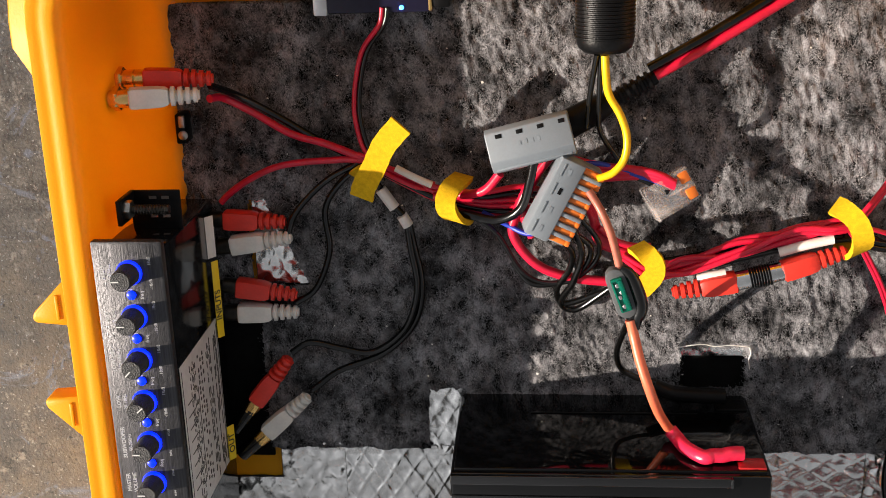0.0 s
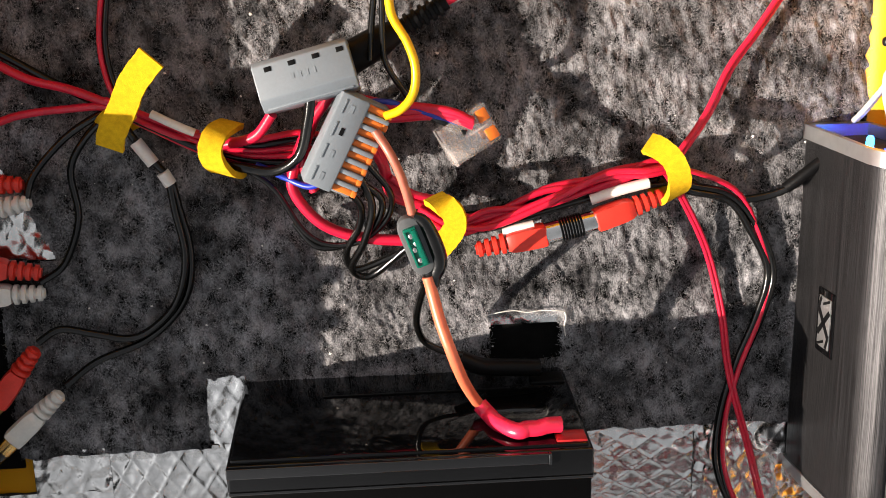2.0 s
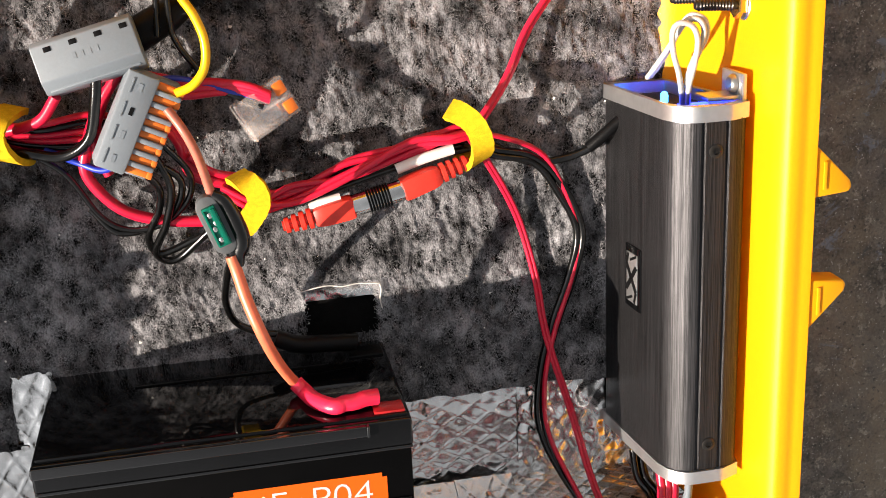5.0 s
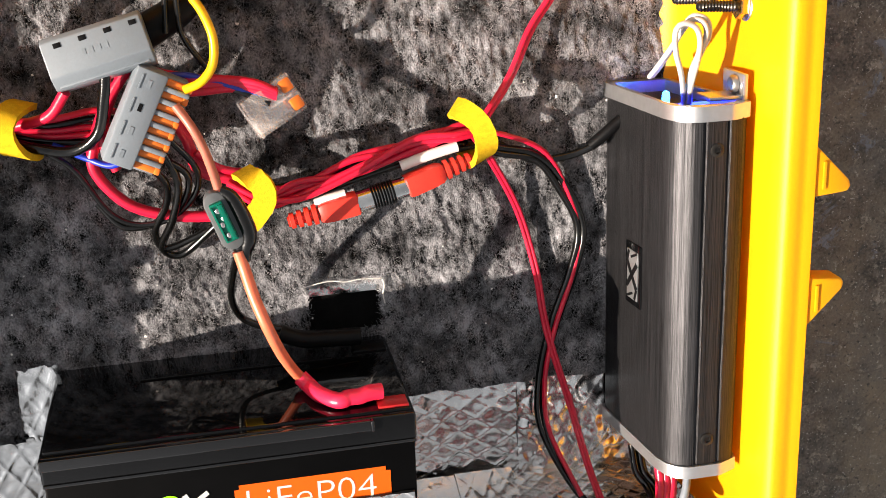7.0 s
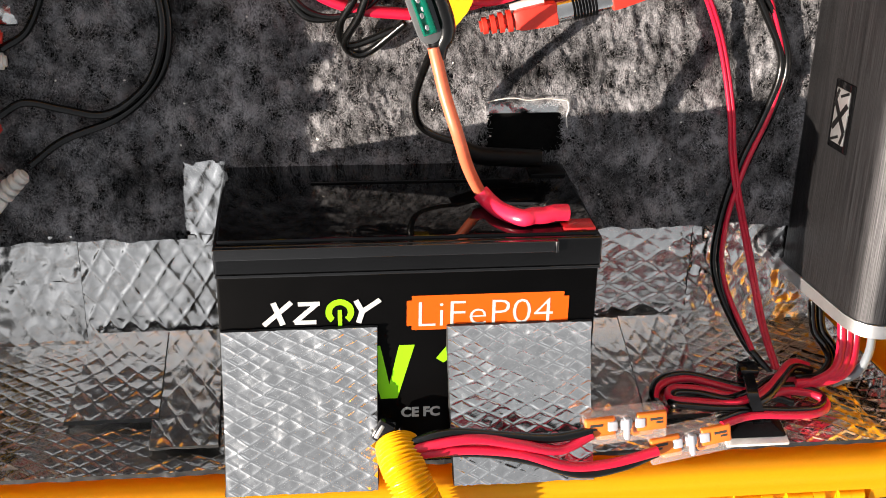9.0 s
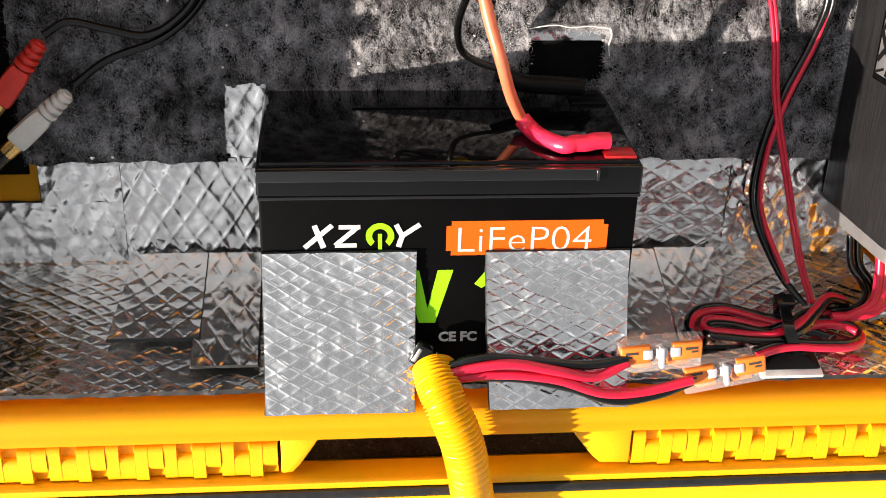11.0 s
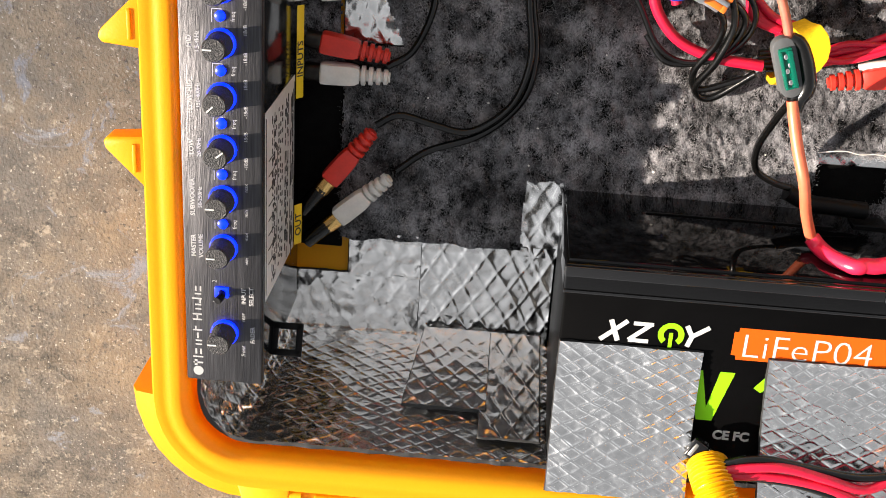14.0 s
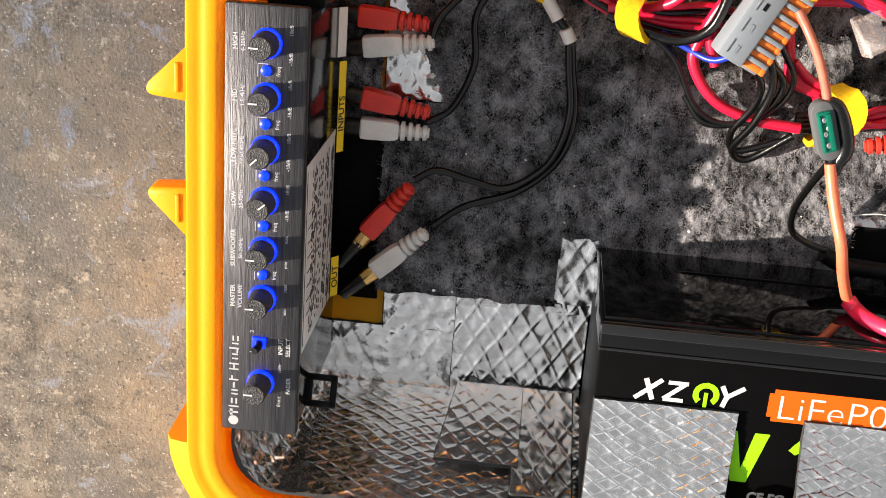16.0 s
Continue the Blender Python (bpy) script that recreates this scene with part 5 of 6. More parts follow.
# phono joint lying on the bundle
rca(RED_PLUG, along((0.0925, -0.1975, 0.031), (0.0600, -0.2040, 0.030)), "red phono plug joined to a chrome coupler", CHROME)
rca(RED_PLUG, along((0.1135, -0.1925, 0.031), (0.1430, -0.1830, 0.030)), "red phono plug joined to a chrome coupler", CHROME)
cp = thing("phono_coupler", along((0.0930, -0.1973, 0.031), (0.1145, -0.1923, 0.031)), "chrome phono coupler with a black ribbed middle", "coupler")
part("sleeve", lathe([(0.0046, -0.002), (0.0048, -0.001), (0.0048, 0.021), (0.0046, 0.022)], 22), CHROME, cp)
for k in range(8):
    part("ring", lathe([(0.0047, 0), (0.0054, 0.0003), (0.0054, 0.0010), (0.0047, 0.0012)], 20), BLACK_MATT, cp, "black ring", m=Matrix.Translation((0, 0, 0.0055 + 0.0013 * k)))


# hook-and-loop ties
tie1 = part("cable_tie", strap([(-0.0865, -0.1515, 0.040), (-0.0845, -0.1450, 0.043), (-0.0790, -0.1350, 0.044), (-0.0740, -0.1250, 0.045), (-0.0655, -0.1150, 0.047)], 0.0115, 0.0016, (0.92, -0.35, 0.12), 6), VELCRO)
tagged(tie1, "yellow hook-and-loop strap with a loose end across the harness", "tie", "yellow ties")
tie1b = part("cable_tie_loop", strap([(-0.078, -0.136, 0.042), (-0.088, -0.143, 0.034), (-0.088, -0.146, 0.022), (-0.078, -0.142, 0.016)], 0.0100, 0.0016, (0.86, -0.5, 0), 6), VELCRO, tie1)
for pts, ac, lb in (([(-0.0390, -0.1465, 0.0230), (-0.0400, -0.1455, 0.0320), (-0.0440, -0.1475, 0.0390), (-0.0465, -0.1530, 0.0410), (-0.0455, -0.1590, 0.0400), (-0.0420, -0.1640, 0.0360), (-0.0390, -0.1660, 0.0280), (-0.0385, -0.1640, 0.0180)], (0.95, -0.25, 0.12), "yellow hook-and-loop tie round the harness"),
                    ([(0.0440, -0.1800, 0.030), (0.0485, -0.1815, 0.0375), (0.0520, -0.1850, 0.0390), (0.0525, -0.1910, 0.0380), (0.0490, -0.1970, 0.0360), (0.0455, -0.2015, 0.0340), (0.0430, -0.2045, 0.0300), (0.0425, -0.2040, 0.0200)], (0.95, 0.1, 0.2), "yellow hook-and-loop tie round the wire bundle"),
                    ([(0.1350, -0.1590, 0.0340), (0.1385, -0.1600, 0.0380), (0.1435, -0.1640, 0.0410), (0.1465, -0.1700, 0.0420), (0.1475, -0.1765, 0.0400), (0.1465, -0.1820, 0.0340), (0.1445, -0.1840, 0.0250), (0.1420, -0.1780, 0.0180)], (0.85, 0.5, 0.1), "yellow hook-and-loop tie with a free end round the bundle")):
    tagged(part("cable_tie", strap(pts, 0.0096, 0.0026, ac, 6), VELCRO), lb, "tie", "yellow ties")


# terminal blocks
def grey_block():
    c = Vector((-0.0058, -0.1268, 0.036))
    m = Matrix.Translation(c) @ Matrix.Rotation(radians(14), 4, "Z") @ Matrix.Rotation(radians(-16), 4, "X")
    t = thing("terminal_block", m, "grey plastic terminal block with a row of test slots", "connector", "terminal blocks")
    sec = [(-0.0105, 0), (0.0105, 0), (0.0105, 0.010), (0.0080, 0.0140), (-0.0060, 0.0140), (-0.0105, 0.0095)]
    bm = prism([(y, z) for y, z in sec], 0.040, 0.0007)
    bm.transform(Matrix(((0, 0, 1, -0.020), (1, 0, 0, 0), (0, 1, 0, 0), (0, 0, 0, 1))))
    part("housing", bm, GREY, t)
    for k in range(4):
        part("slot", box(0.0030, 0.0020, 0.0008, 0.0002, (-0.0135 + 0.0100 * k, 0.0058, 0.0139)), BLACK_MATT, t)
        part("mark_bar", box(0.0014, 0.0024, 0.0003, 0.0, (-0.0045 + 0.0030 * k, 0.0005, 0.0140)), GREY, t)
    part("ridge", box(0.036, 0.0012, 0.0012, 0.0004, (0, -0.0095, 0.0104)), GREY, t)


def lever_block():
    c = Vector((0.0065, -0.1515, 0.038))
    m = Matrix.Translation(c) @ Matrix.Rotation(radians(63), 4, "Z") @ Matrix.Rotation(radians(8), 4, "X")
    t = thing("lever_terminal_block", m, "grey terminal block with a row of orange levers", "connector", "terminal blocks")
    part("housing", box(0.041, 0.0125, 0.013, 0.0010, (0, 0.0035, 0.0060)), GREY, t)
    part("base", box(0.041, 0.0105, 0.0080, 0.0008, (0, -0.0068, 0.0040)), GREY, t)
    for k in range(8):
        x = -0.0178 + 0.0051 * k
        part("lever", join(box(0.0029, 0.0108, 0.0030, 0.0007, (x, -0.0075, 0.0088)), box(0.0031, 0.0024, 0.0055, 0.0006, (x, -0.0125, 0.0080))), ORANGE, t, "orange lever")
        if k < 7:
            part("divider", box(0.0021, 0.0118, 0.0116, 0.0006, (x + 0.00255, -0.0073, 0.0057)), GREY, t)
    for k in range(4):
        part("slot", box(0.0032, 0.0016, 0.0006, 0.0, (-0.0150 + 0.0100 * k, 0.0035, 0.0124)), BLACK_MATT if k == 2 else GREY, t)
        part("ridge", box(0.0060, 0.0006, 0.0006, 0.0, (-0.0150 + 0.0100 * k, 0.0070, 0.0126)), GREY, t)


grey_block()
lever_block()


def clear_connector(m, label, n=2, lever_len=0.0050, size=(0.024, 0.0175, 0.0075)):
    t = thing("lever_connector", m, label, "connector", "clear connectors")
    sx, sy, sz = size
    hollow = box(sx - 0.0024, sy - 0.0024, sz - 0.0024, 0.0004, (0, 0, sz / 2))
    bmesh.ops.reverse_faces(hollow, faces=hollow.faces)
    part("shell", join(box(sx, sy, sz, 0.0008, (0, 0, sz / 2)), hollow), CLEAR, t, "clear plastic housing")
    for k in range(n - 1):
        part("rib", box(sx * 0.8, 0.0008, 0.0010, 0.0002, (-sx * 0.05, 0, sz + 0.0004)), CLEAR, t)
    part("rim_edge", box(0.0012, sy, 0.0012, 0.0003, (-sx * 0.47, 0, sz + 0.0004)), CLEAR, t)
    part("metal_insert", box(sx * 0.45, sy * 0.7, sz * 0.35, 0.0005, (sx * 0.05, 0, sz * 0.4)), CHROME, t)
    for k in range(n):
        y = (k - (n - 1) / 2) * sy / n
        part("lever", box(lever_len, sy / n * 0.62, 0.0026, 0.0006, (sx * 0.36, y, sz - 0.0006)), ORANGE, t, "orange lever", m=Matrix())
    return t


clear_connector(Matrix.Translation((0.058, -0.1525, 0.0315)) @ Matrix.Rotation(radians(28), 4, "Z") @ Matrix.Rotation(radians(14), 4, "Y"), "clear lever connector with orange levers on the red wires", 2)


def inline_connector(m, label):
    t = thing("inline_connector", m, label, "connector", "clear connectors")
    part("shell", box(0.035, 0.0135, 0.0085, 0.0012, (0, -0.0022, 0.0040)), CLEAR, t, "clear plastic housing")
    for s in (-1, 1):
        lever = part("lever", box(0.0128, 0.0082, 0.0030, 0.0010, (s * 0.0108, 0.0004, 0.0082), 3), ORANGE, t, "orange lever")
        part("print_bar", box(0.0052, 0.0011, 0.0002, 0, (s * 0.0125, 0.0019, 0.0098)), PRINT_DARK, lever, smooth=False)
        part("print_bar", box(0.0028, 0.0009, 0.0002, 0, (s * 0.0138, 0.0002, 0.0098)), PRINT_DARK, lever, smooth=False)
        part("foot", box(0.0090, 0.0050, 0.0042, 0.0010, (s * 0.0078, -0.0052, 0.0045)), ORANGE, t, "orange inner part")
    for x, ln in ((-0.0058, 0.0042), (0.0, 0.0048), (0.0058, 0.0042)):
        part("window", box(ln, 0.0046, 0.0022, 0.0007, (x, 0.0008, 0.0092)), MILKY, t, "translucent white window")
    part("bridge", box(0.0022, 0.0100, 0.0030, 0.0006, (0, -0.0010, 0.0096)), MILKY, t, "translucent white bridge")


inline_connector(Matrix.Translation((0.1180, -0.3545, 0.0825)) @ Matrix.Rotation(radians(5), 4, "Z"), "clear in-line lever connector with orange ends")
inline_connector(Matrix.Translation((0.1465, -0.3640, 0.0820)) @ Matrix.Rotation(radians(11), 4, "Z"), "clear in-line lever connector with orange ends")


# fuse holder and battery lead
def fuse():
    m = Matrix.Translation((0.0350, -0.1905, 0.0605)) @ Matrix.Rotation(radians(-70), 4, "Z")
    t = thing("fuse_holder", m @ Matrix.Diagonal((0.92, 0.85, 0.9, 1)), "black in-line fuse holder with a green blade fuse", "fuse")
    loop = [(sx * 0.0085 + 0.0052 * math.cos(a), 0.0056 * math.sin(a)) for sx, a0 in ((1, -90), (-1, 90)) for a in [radians(a0 + 180 * k / 8) for k in range(9)]]
    part("holder", prism(loop, 0.0075, 0.0008), FUSE_GREY, t, "dull grey rubber holder", m=pose(0, 0, -0.0010))
    part("fuse", join(box(0.0186, 0.0066, 0.0050, 0.0008, (0, 0, 0.0062)), box(0.0165, 0.0024, 0.0016, 0.0004, (0, 0.0016, 0.0091)), box(0.0165, 0.0012, 0.0014, 0.0004, (0, -0.0024, 0.0090))), GREEN_FUSE, t, "translucent green blade fuse")
    for x, y in ((-0.0058, -0.0004), (0.0006, -0.0010), (0.0058, -0.0004), (-0.0018, 0.0008)):
        part("contact", lathe([(0.0012, 0), (0.0012, 0.0006), (0.0006, 0.0010)], 12), CHROME, t, m=pose(x, y, 0.0086))
    cap = tube([(-0.0125, 0.0045, 0.004), (-0.0080, 0.0078, 0.0045), (0.0020, 0.0086, 0.0045), (0.0110, 0.0074, 0.004), (0.0165, 0.0030, 0.003), (0.0205, 0.0004, 0.0025)], 0.0030, 14, radius=lambda u: 0.0024 + 0.0020 * math.sin(min(1.0, u * 1.25) * math.pi * 0.75) - 0.0008 * u)
    part("cap", cap, RUBBER, t, "black rubber cap folded aside")
    part("neck", tube([(0.010, 0.0025, 0.0015), (0.0145, 0.0015, 0.002), (0.0190, 0.0, 0.002)], 0.0034, 12, radius=lambda u: 0.0048 - 0.0016 * u), RUBBER, t)

fuse()
wire("orange_wire", [(0.0395, -0.2040, 0.0635), (0.0413, -0.2115, 0.0640), (0.0440, -0.2225, 0.0670), (0.0486, -0.2365, 0.0690), (0.0535, -0.2510, 0.0625), (0.0585, -0.2620, 0.0560), (0.0615, -0.2670, 0.0525)], 0.0024, ORANGE_WIRE, "thick orange wire from fuse holder to battery", "wire", POW)
wire("red_heat_shrink", [(0.0605, -0.2655, 0.0535), (0.0640, -0.2690, 0.0560), (0.0675, -0.2698, 0.0640), (0.0745, -0.2702, 0.0713), (0.0790, -0.2696, 0.0708), (0.0834, -0.2697, 0.0705), (0.0880, -0.2690, 0.0698), (0.0930, -0.2693, 0.0690)], 0.0035, SHRINK, "red heat-shrink boot on the battery terminal", "sleeve", "", 12)
wire("black_wire", [(0.0400, -0.2050, 0.0600), (0.0370, -0.2160, 0.0520), (0.0350, -0.2310, 0.0400), (0.0380, -0.2440, 0.0300), (0.0460, -0.2500, 0.0280), (0.0560, -0.2530, 0.0275)], 0.0016, RUBBER, "black wire from harness to battery", "wire", POW)
wire("black_heat_shrink", [(0.0540, -0.2545, 0.0275), (0.0640, -0.2590, 0.0270), (0.0760, -0.2600, 0.0270), (0.0900, -0.2610, 0.0265)], 0.0040, BLACK_MATT, "black heat-shrink boot on the battery terminal", "sleeve", "", 12)

# far edge: ribbed cylinder, strain relief, module
cyl = thing("ribbed_grip", along((0.0270, -0.0835, 0.0480), (0.0272, -0.030, 0.0480)), "black ribbed rubber grip with wires coming out of its end", "grip")
part("body", lathe([(0.0040, 0.0), (0.0095, 0.0008), (0.0122, 0.0030), (0.0130, 0.0060), (0.0130, 0.0420), (0.0120, 0.0450)], 32), BLACK_MATT, cyl)
for k in range(20):
    part("rib", lathe([(0.0129, 0), (0.01345, 0.0004), (0.01345, 0.0010), (0.0129, 0.0013)], 28), BLACK_MATT, cyl, m=Matrix.Translation((0, 0, 0.0070 + 0.0017 * k)))
sr = thing("strain_relief", along((0.0050, -0.1235, 0.0290), (0.0530, -0.0975, 0.0280)), "black power plug with a ribbed strain relief", "plug")
part("body", lathe([(0.0030, 0), (0.0065, 0.001), (0.0072, 0.006), (0.0068, 0.022), (0.0050, 0.0300), (0.0040, 0.0310)], 24), BLACK_MATT, sr)
part("tail", lathe([(0.0036, 0.030), (0.0034, 0.054)], 16), BLACK_MATT, sr)
for k in range(6):
    part("rib", lathe([(0.0034, 0), (0.0047, 0.0004), (0.0047, 0.0020), (0.0034, 0.0024)], 18), BLACK_MATT, sr, m=Matrix.Translation((0, 0, 0.0310 + 0.0036 * k)))
for o, mt, nm in ((0.0, RED, "red_wire"), (0.0042, RUBBER, "black_wire")):
    wire(nm, [(0.050 - 0.5 * o, -0.0985 + o, 0.0285), (0.067 - 0.5 * o, -0.0895 + o, 0.027), (0.087 - 0.5 * o, -0.0785 + o, 0.025), (0.111 - 0.5 * o, -0.0645 + o, 0.022), (0.128 - 0.5 * o, -0.056 + o, 0.020)], 0.0024, mt, "thick %s wire from the power plug" % ("red" if mt is RED else "black"), "wire", POW)
md = thing("audio_module", pose(-0.0760, -0.0560, 0.0130), "small dark boxed module with a blue indicator", "module")
part("housing", box(0.0500, 0.0220, 0.0200, 0.0018, (0, 0, 0.0100)), SCREEN, md)
part("end_cap", box(0.0070, 0.0235, 0.0210, 0.0012, (-0.0270, 0, 0.0102)), SILVER, md, "clear silvery end")
part("end_cap", box(0.0090, 0.0200, 0.0190, 0.0012, (0.0300, 0.001, 0.0096)), BLACK_MATT, md)
part("gold_band", box(0.0016, 0.0205, 0.0195, 0.0004, (0.0250, 0, 0.0099)), GOLD, md)
part("indicator_light", lathe([(0.0011, 0), (0.0011, 0.0005), (0.0006, 0.0009)], 12), LED_POINT, md, "blue indicator", m=along((0.0115, -0.0085, 0.0200), (0.0115, -0.0085, 0.03)))

# hinge side: hose, coil and wires across the battery
def hose():
    pts = [(0.0245, -0.3605, 0.0880), (0.0255, -0.3635, 0.0960), (0.0285, -0.3695, 0.1025), (0.0330, -0.3790, 0.1060), (0.0368, -0.3920, 0.1065), (0.0405, -0.4130, 0.1050), (0.0450, -0.4400, 0.0985), (0.0455, -0.4650, 0.0820), (0.0450, -0.4900, 0.0400)]
    n = 48
    bm = tube(pts, 0.0085, 20, n, radius=lambda u: 0.0083 + 0.0008 * math.sin(u * 2 * math.pi * 52))
    return tagged(part("corrugated_hose", bm, HOSE), "yellow corrugated cable hose arching over the hinge into the lid", "hose")


hose()
clamp = thing("hose_clamp", Matrix.Translation((0.0200, -0.3545, 0.0850)) @ Matrix.Rotation(radians(-28), 4, "Z") @ Matrix.Rotation(radians(-18), 4, "Y"), "black nylon tie with a square head at the hose mouth", "clamp")
part("head", box(0.0070, 0.0092, 0.0060, 0.0009, (0, 0, 0.0030), 3), BLACK_SATIN, clamp)
# Grey bar paints the highlight on the black head.
part("slot", box(0.0016, 0.0064, 0.0004, 0.0001, (-0.0012, 0.0, 0.0061)), STEEL, clamp, "grey bar painting the highlight on the head")
part("band", strap([(0.0030, 0.0, 0.0020), (0.0085, -0.0005, 0.0045), (0.0120, -0.0020, 0.0015), (0.0110, -0.0030, -0.0040), (0.0050, -0.0020, -0.0060)], 0.0052, 0.0014, (0.1, 1, 0), 6), BLACK_MATT, clamp, "black nylon band")
FAN = "battery feed wires"
wire("black_wire", [(0.0230, -0.3640, 0.0910), (0.0330, -0.3555, 0.0940), (0.0460, -0.3520, 0.0950), (0.0660, -0.3545, 0.0950), (0.0870, -0.3580, 0.0930), (0.1040, -0.3570, 0.0905)], 0.0020, RUBBER, "black wire fanning out of the hose", "wire", FAN)
wire("red_wire", [(0.0230, -0.3640, 0.0930), (0.0350, -0.3570, 0.0965), (0.0540, -0.3535, 0.0980), (0.0730, -0.3575, 0.0975), (0.0900, -0.3625, 0.0950), (0.1040, -0.3585, 0.0910)], 0.0021, RED, "red wire fanning out of the hose", "wire", FAN)
wire("red_wire", [(0.0240, -0.3650, 0.0910), (0.0350, -0.3605, 0.0960), (0.0530, -0.3590, 0.0970), (0.0740, -0.3620, 0.0970), (0.0940, -0.3695, 0.0965), (0.1130, -0.3700, 0.0950), (0.1320, -0.3665, 0.0930)], 0.0021, RED, "red wire fanning out of the hose", "wire", FAN)
wire("black_wire", [(0.0240, -0.3660, 0.0910), (0.0350, -0.3620, 0.0940), (0.0580, -0.3620, 0.0950), (0.0790, -0.3670, 0.0950), (0.0990, -0.3740, 0.0955), (0.1170, -0.3720, 0.0950), (0.1320, -0.3680, 0.0920)], 0.0020, RUBBER, "black wire fanning out of the hose", "wire", FAN)
COIL = "coiled feed wires"
OUTER = [(0.1389, -0.3577, 0.0724), (0.1377, -0.3581, 0.0670), (0.1377, -0.3566, 0.0623), (0.1405, -0.3550, 0.0571), (0.1464, -0.3540, 0.0537), (0.1559, -0.3538, 0.0531), (0.1673, -0.3551, 0.0573), (0.1764, -0.3549, 0.0634), (0.1859, -0.3553, 0.0648), (0.1973, -0.3551, 0.0642), (0.2081, -0.3568, 0.0629)]
INNER = [(0.2099, -0.3504, 0.0556), (0.2012, -0.3477, 0.0570), (0.1928, -0.3491, 0.0650), (0.1830, -0.3519, 0.0742), (0.1734, -0.3542, 0.0782), (0.1624, -0.3556, 0.0760), (0.1512, -0.3558, 0.0730), (0.1436, -0.3559, 0.0702), (0.1435, -0.3555, 0.0656), (0.1469, -0.3547, 0.0628), (0.1569, -0.3557, 0.0628), (0.1666, -0.3561, 0.0673), (0.1758, -0.3567, 0.0693), (0.1897, -0.3577, 0.0657), (0.1979, -0.3594, 0.0678)]
LOWER = [(0.1594, -0.3576, 0.0858), (0.1686, -0.3566, 0.0827), (0.1775, -0.3562, 0.0814), (0.1898, -0.3572, 0.0811), (0.2013, -0.3579, 0.0801), (0.2086, -0.3579, 0.0765), (0.2109, -0.3572, 0.0708), (0.2064, -0.3559, 0.0668), (0.1959, -0.3553, 0.0647), (0.1851, -0.3560, 0.0672)]
BACK = [(0.2142, -0.3549, 0.0565), (0.2022, -0.3541, 0.0575), (0.1911, -0.3539, 0.0601), (0.1799, -0.3551, 0.0675), (0.1682, -0.3569, 0.0699), (0.1581, -0.3582, 0.0639), (0.1483, -0.3578, 0.0593)]
for line, order in ((OUTER, (RUBBER, RED)), (INNER, (RED, RUBBER)), (LOWER, (RUBBER, RED)), (BACK, (RUBBER, RED))):
    for k, mt in enumerate(order):
        # twin flex: the second core lies beside the first
        o = Vector((0.0004, -0.0008, 0.0028)) * k
        wire("red_wire" if mt is RED else "black_wire", [Vector(q) + o for q in line], 0.0017, mt, "%s wire coiled and tied in the case corner" % ("red" if mt is RED else "black"), "wire", COIL)
for dx, mt in ((0.0, RUBBER), (0.0036, RUBBER)):
    wire("black_wire", [(0.2150 + dx, -0.3260, 0.040), (0.2160 + dx, -0.3385, 0.0442), (0.2195 + dx, -0.3443, 0.0496), (0.2195 + dx, -0.3484, 0.0560), (0.2126 + dx, -0.3529, 0.0604), (0.2027, -0.3537, 0.0595 + dx)], 0.0019, mt, "black wire leaving the amplifier's end", "wire", "amplifier leads")
for dx in (-0.0040, -0.0010, 0.0022):
    wire("red_wire", [(0.2258 + dx, -0.3260, 0.0560), (0.2262 + dx, -0.3395, 0.0590), (0.2224 + dx, -0.3480, 0.0640), (0.2130 + dx, -0.3530, 0.0655), (0.2008, -0.3545 + 0.3 * dx, 0.0650)], 0.0021, RED, "red wire leaving the amplifier's end", "wire", "amplifier leads")
wire("grey_wire", [(0.2340, -0.3260, 0.0560), (0.2345, -0.3344, 0.0610), (0.2322, -0.3430, 0.0640), (0.2279, -0.3509, 0.0642), (0.2179, -0.3552, 0.0640)], 0.0019, GREY, "grey wire leaving the amplifier's end", "wire", "amplifier leads")
WALL_LEAN = Matrix(((1, 0, 0, 0), (0, 0.2945, 0.9556, 0), (0, -0.9556, 0.2945, 0), (0, 0, 0, 1)))
tb = thing("zip_tie_mount", Matrix.Translation((0.1772, -0.3672, 0.0790)) @ WALL_LEAN, "black zip tie on a black mount with a white adhesive pad", "cable mount")
part("adhesive", box(0.0275, 0.0200, 0.0016, 0.0004, (0, 0.0005, 0.0008)), WHITE, tb, "white adhesive pad")
bm = box(0.0262, 0.0170, 0.0050, 0.0008, (0, 0.0022, 0.0040))
for q in bm.verts:
    if q.co.z > 0.005:
        q.co.x, q.co.y = q.co.x * 0.55, 0.004 + (q.co.y - 0.004) * 0.5
part("mount", bm, BLACK_MATT, tb, "black sloping mount")
part("strap", strap([(0.0015, -0.0010, 0.0050), (0.0000, -0.0020, 0.0120), (-0.0030, 0.0010, 0.0190), (-0.0020, 0.0090, 0.0195), (0.0000, 0.0200, 0.0170), (0.0015, 0.0230, 0.0090), (0.0015, 0.0200, 0.0040)], 0.0046, 0.0014, (1, 0, 0), 6), BLACK_SATIN, tb, "black nylon strap")
part("head", box(0.0085, 0.0065, 0.0052, 0.0010, (-0.0005, 0.0175, 0.0185)), BLACK_SATIN, tb)


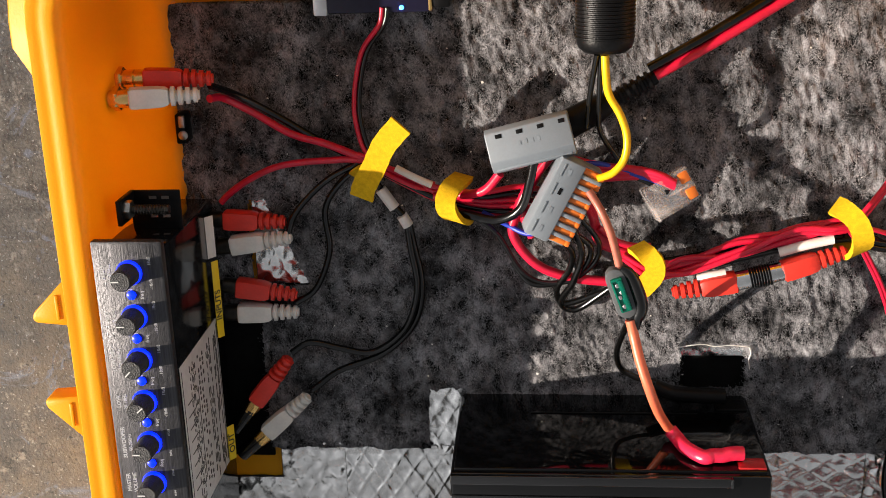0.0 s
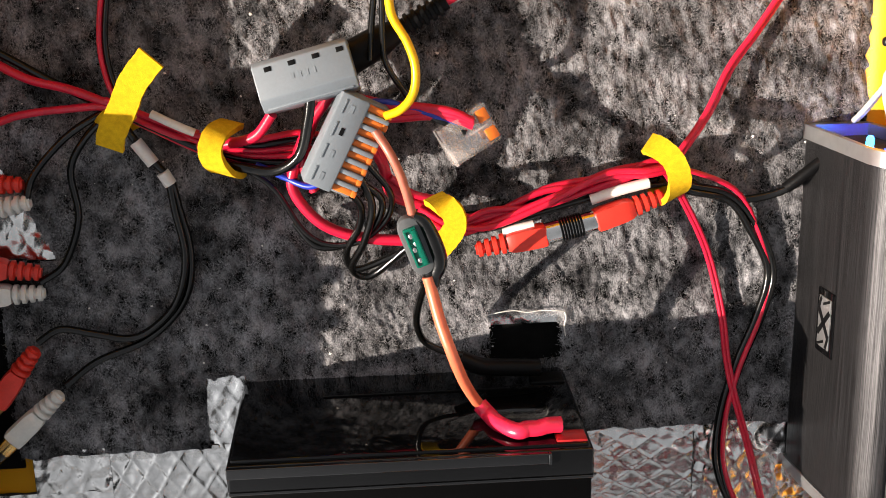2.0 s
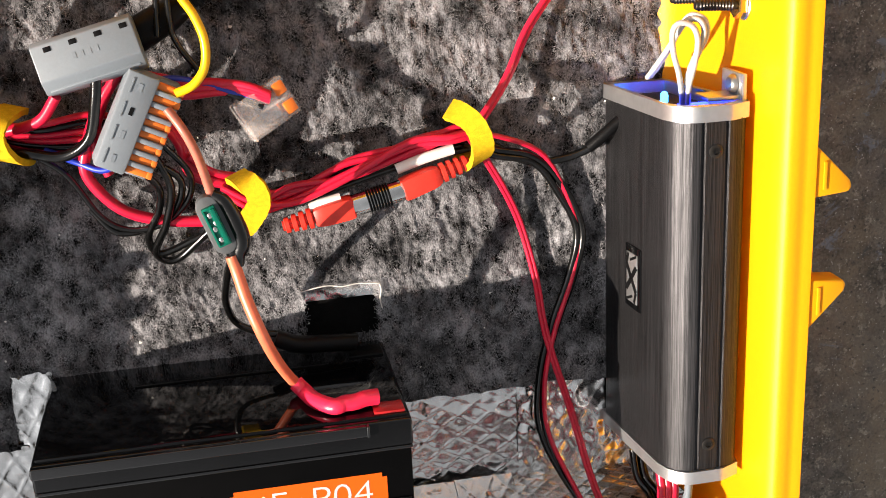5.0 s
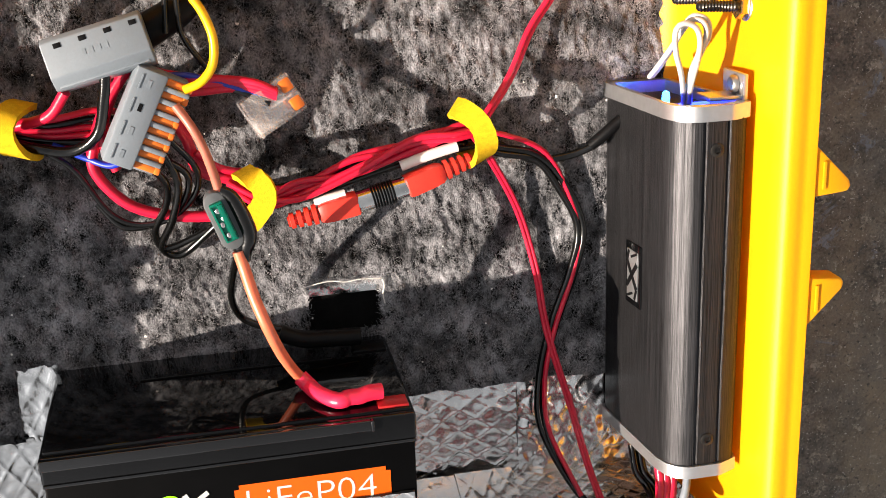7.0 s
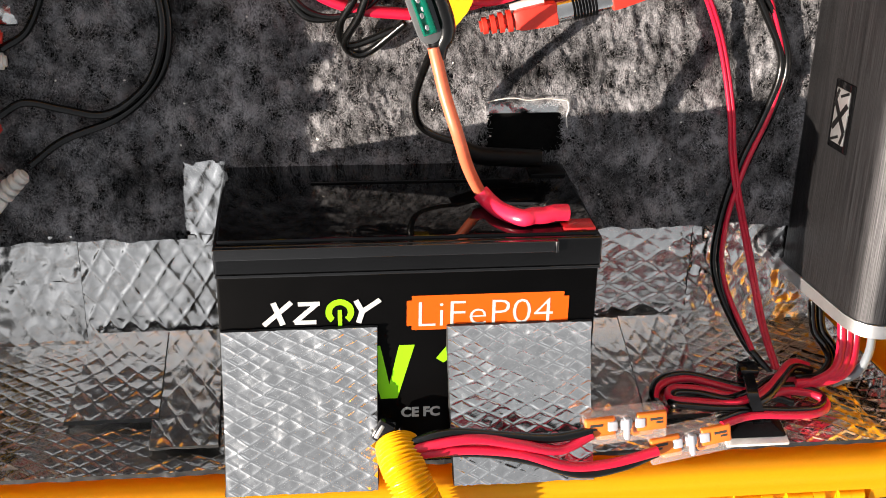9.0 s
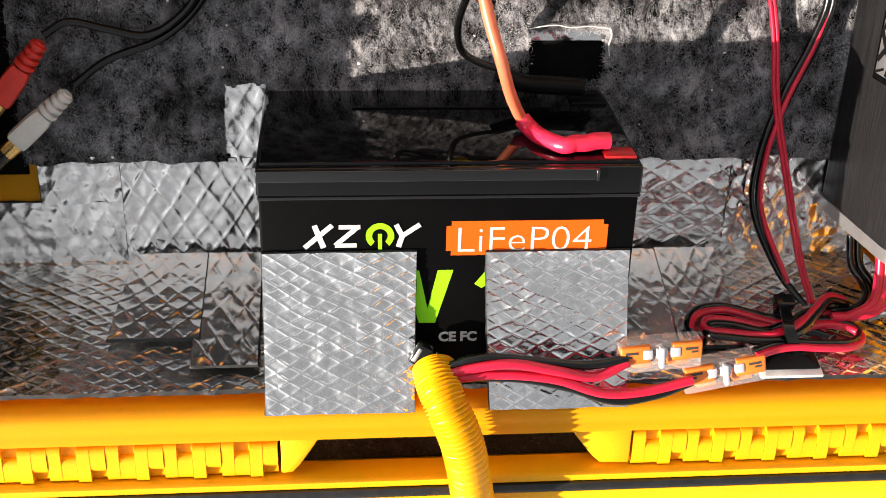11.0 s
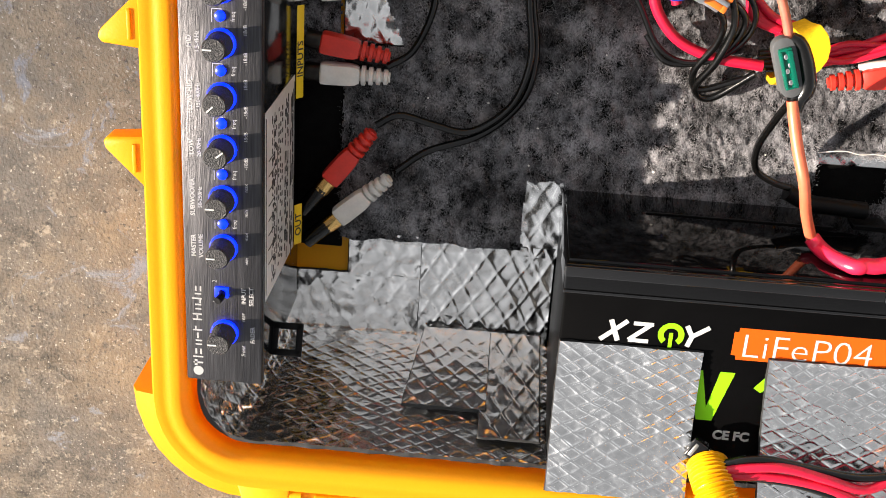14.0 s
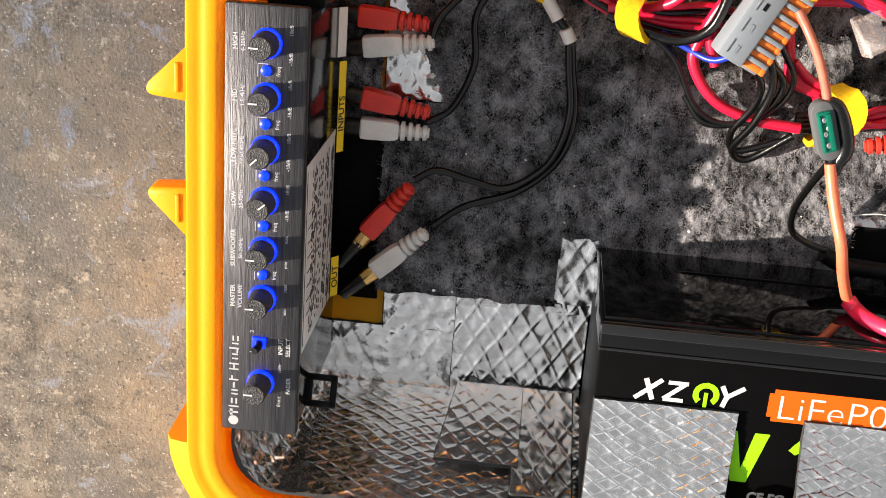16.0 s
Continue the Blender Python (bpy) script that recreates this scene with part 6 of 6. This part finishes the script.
# ---- lint, dust and small fittings ----
def lint():
    """Pale crumbs of lint scattered on the carpet and the battery."""
    rng = random.Random(17)
    bm = bmesh.new()
    for k in range(95):
        if k < 60:
            x, y, z, r = rng.uniform(-0.14, 0.22), rng.uniform(-0.29, -0.08), 0.0152, rng.uniform(0.0002, 0.0007)
        else:
            x, y, z, r = rng.uniform(-0.042, 0.102), rng.uniform(-0.309, -0.288), 0.0776, rng.uniform(0.00008, 0.00022)
        if k < 60 and (x < -0.117 and y < -0.16):
            continue
        g = bmesh.ops.create_icosphere(bm, subdivisions=1, radius=r)["verts"]
        for q in g:
            q.co *= rng.uniform(0.6, 1.3)
            q.co = Vector((q.co.x * rng.uniform(0.7, 1.5) + x, q.co.y + y, q.co.z * 0.5 + z))
    return tagged(part("lint", bm, WHITE), "pale crumbs of lint on carpet and battery", "lint", kind="stuff")


lint()
for pts in ([(0.0680, -0.2392, 0.0150), (0.0740, -0.2378, 0.0158), (0.0800, -0.2374, 0.0155), (0.0860, -0.2383, 0.0160), (0.0930, -0.2378, 0.0156), (0.1015, -0.2384, 0.0160), (0.1035, -0.2392, 0.0152)],
            [(0.1028, -0.2380, 0.0155), (0.1036, -0.2420, 0.0158), (0.1029, -0.2460, 0.0155), (0.1037, -0.2510, 0.0150)]):
    wire("loose_thread", pts, 0.00028, WHITE, "pale frayed thread at the cut edge of the carpet", "thread", "frayed threads", 6)
clip = thing("wall_clip", Matrix.Translation((-0.1765, -0.1215, 0.0125)), "small black clip with a steel screw at the carpet edge", "clip")
part("plate", box(0.0050, 0.0150, 0.0120, 0.0008, (0, 0, 0.006)), BLACK_MATT, clip)
part("screw", lathe([(0.0024, 0), (0.0024, 0.0008), (0.0012, 0.0014)], 14), STEEL, clip, "steel screw", m=pose(0.0012, -0.003, 0.0118))
part("tab", box(0.0030, 0.0060, 0.0020, 0.0004, (0.0012, 0.004, 0.0126)), STEEL, clip)


# ---- depth of the case, fitted to the camera's view ----
RIM, CAM_XY, CAM_Z, DEEPER = 0.088, Vector((-0.010, -0.080)), 0.515, 1.17


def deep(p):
    """Slides a point below the rim away from the mean camera position: down by a sixth, and outwards to keep its place
    in the view.
    """
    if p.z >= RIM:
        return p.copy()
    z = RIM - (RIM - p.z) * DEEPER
    k = (CAM_Z - z) / (CAM_Z - p.z)
    return Vector((CAM_XY.x + (p.x - CAM_XY.x) * k, CAM_XY.y + (p.y - CAM_XY.y) * k, z))


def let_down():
    """Thin things and the case slide point by point along the camera's rays; other rigid ones move whole and keep their
    shape.
    """
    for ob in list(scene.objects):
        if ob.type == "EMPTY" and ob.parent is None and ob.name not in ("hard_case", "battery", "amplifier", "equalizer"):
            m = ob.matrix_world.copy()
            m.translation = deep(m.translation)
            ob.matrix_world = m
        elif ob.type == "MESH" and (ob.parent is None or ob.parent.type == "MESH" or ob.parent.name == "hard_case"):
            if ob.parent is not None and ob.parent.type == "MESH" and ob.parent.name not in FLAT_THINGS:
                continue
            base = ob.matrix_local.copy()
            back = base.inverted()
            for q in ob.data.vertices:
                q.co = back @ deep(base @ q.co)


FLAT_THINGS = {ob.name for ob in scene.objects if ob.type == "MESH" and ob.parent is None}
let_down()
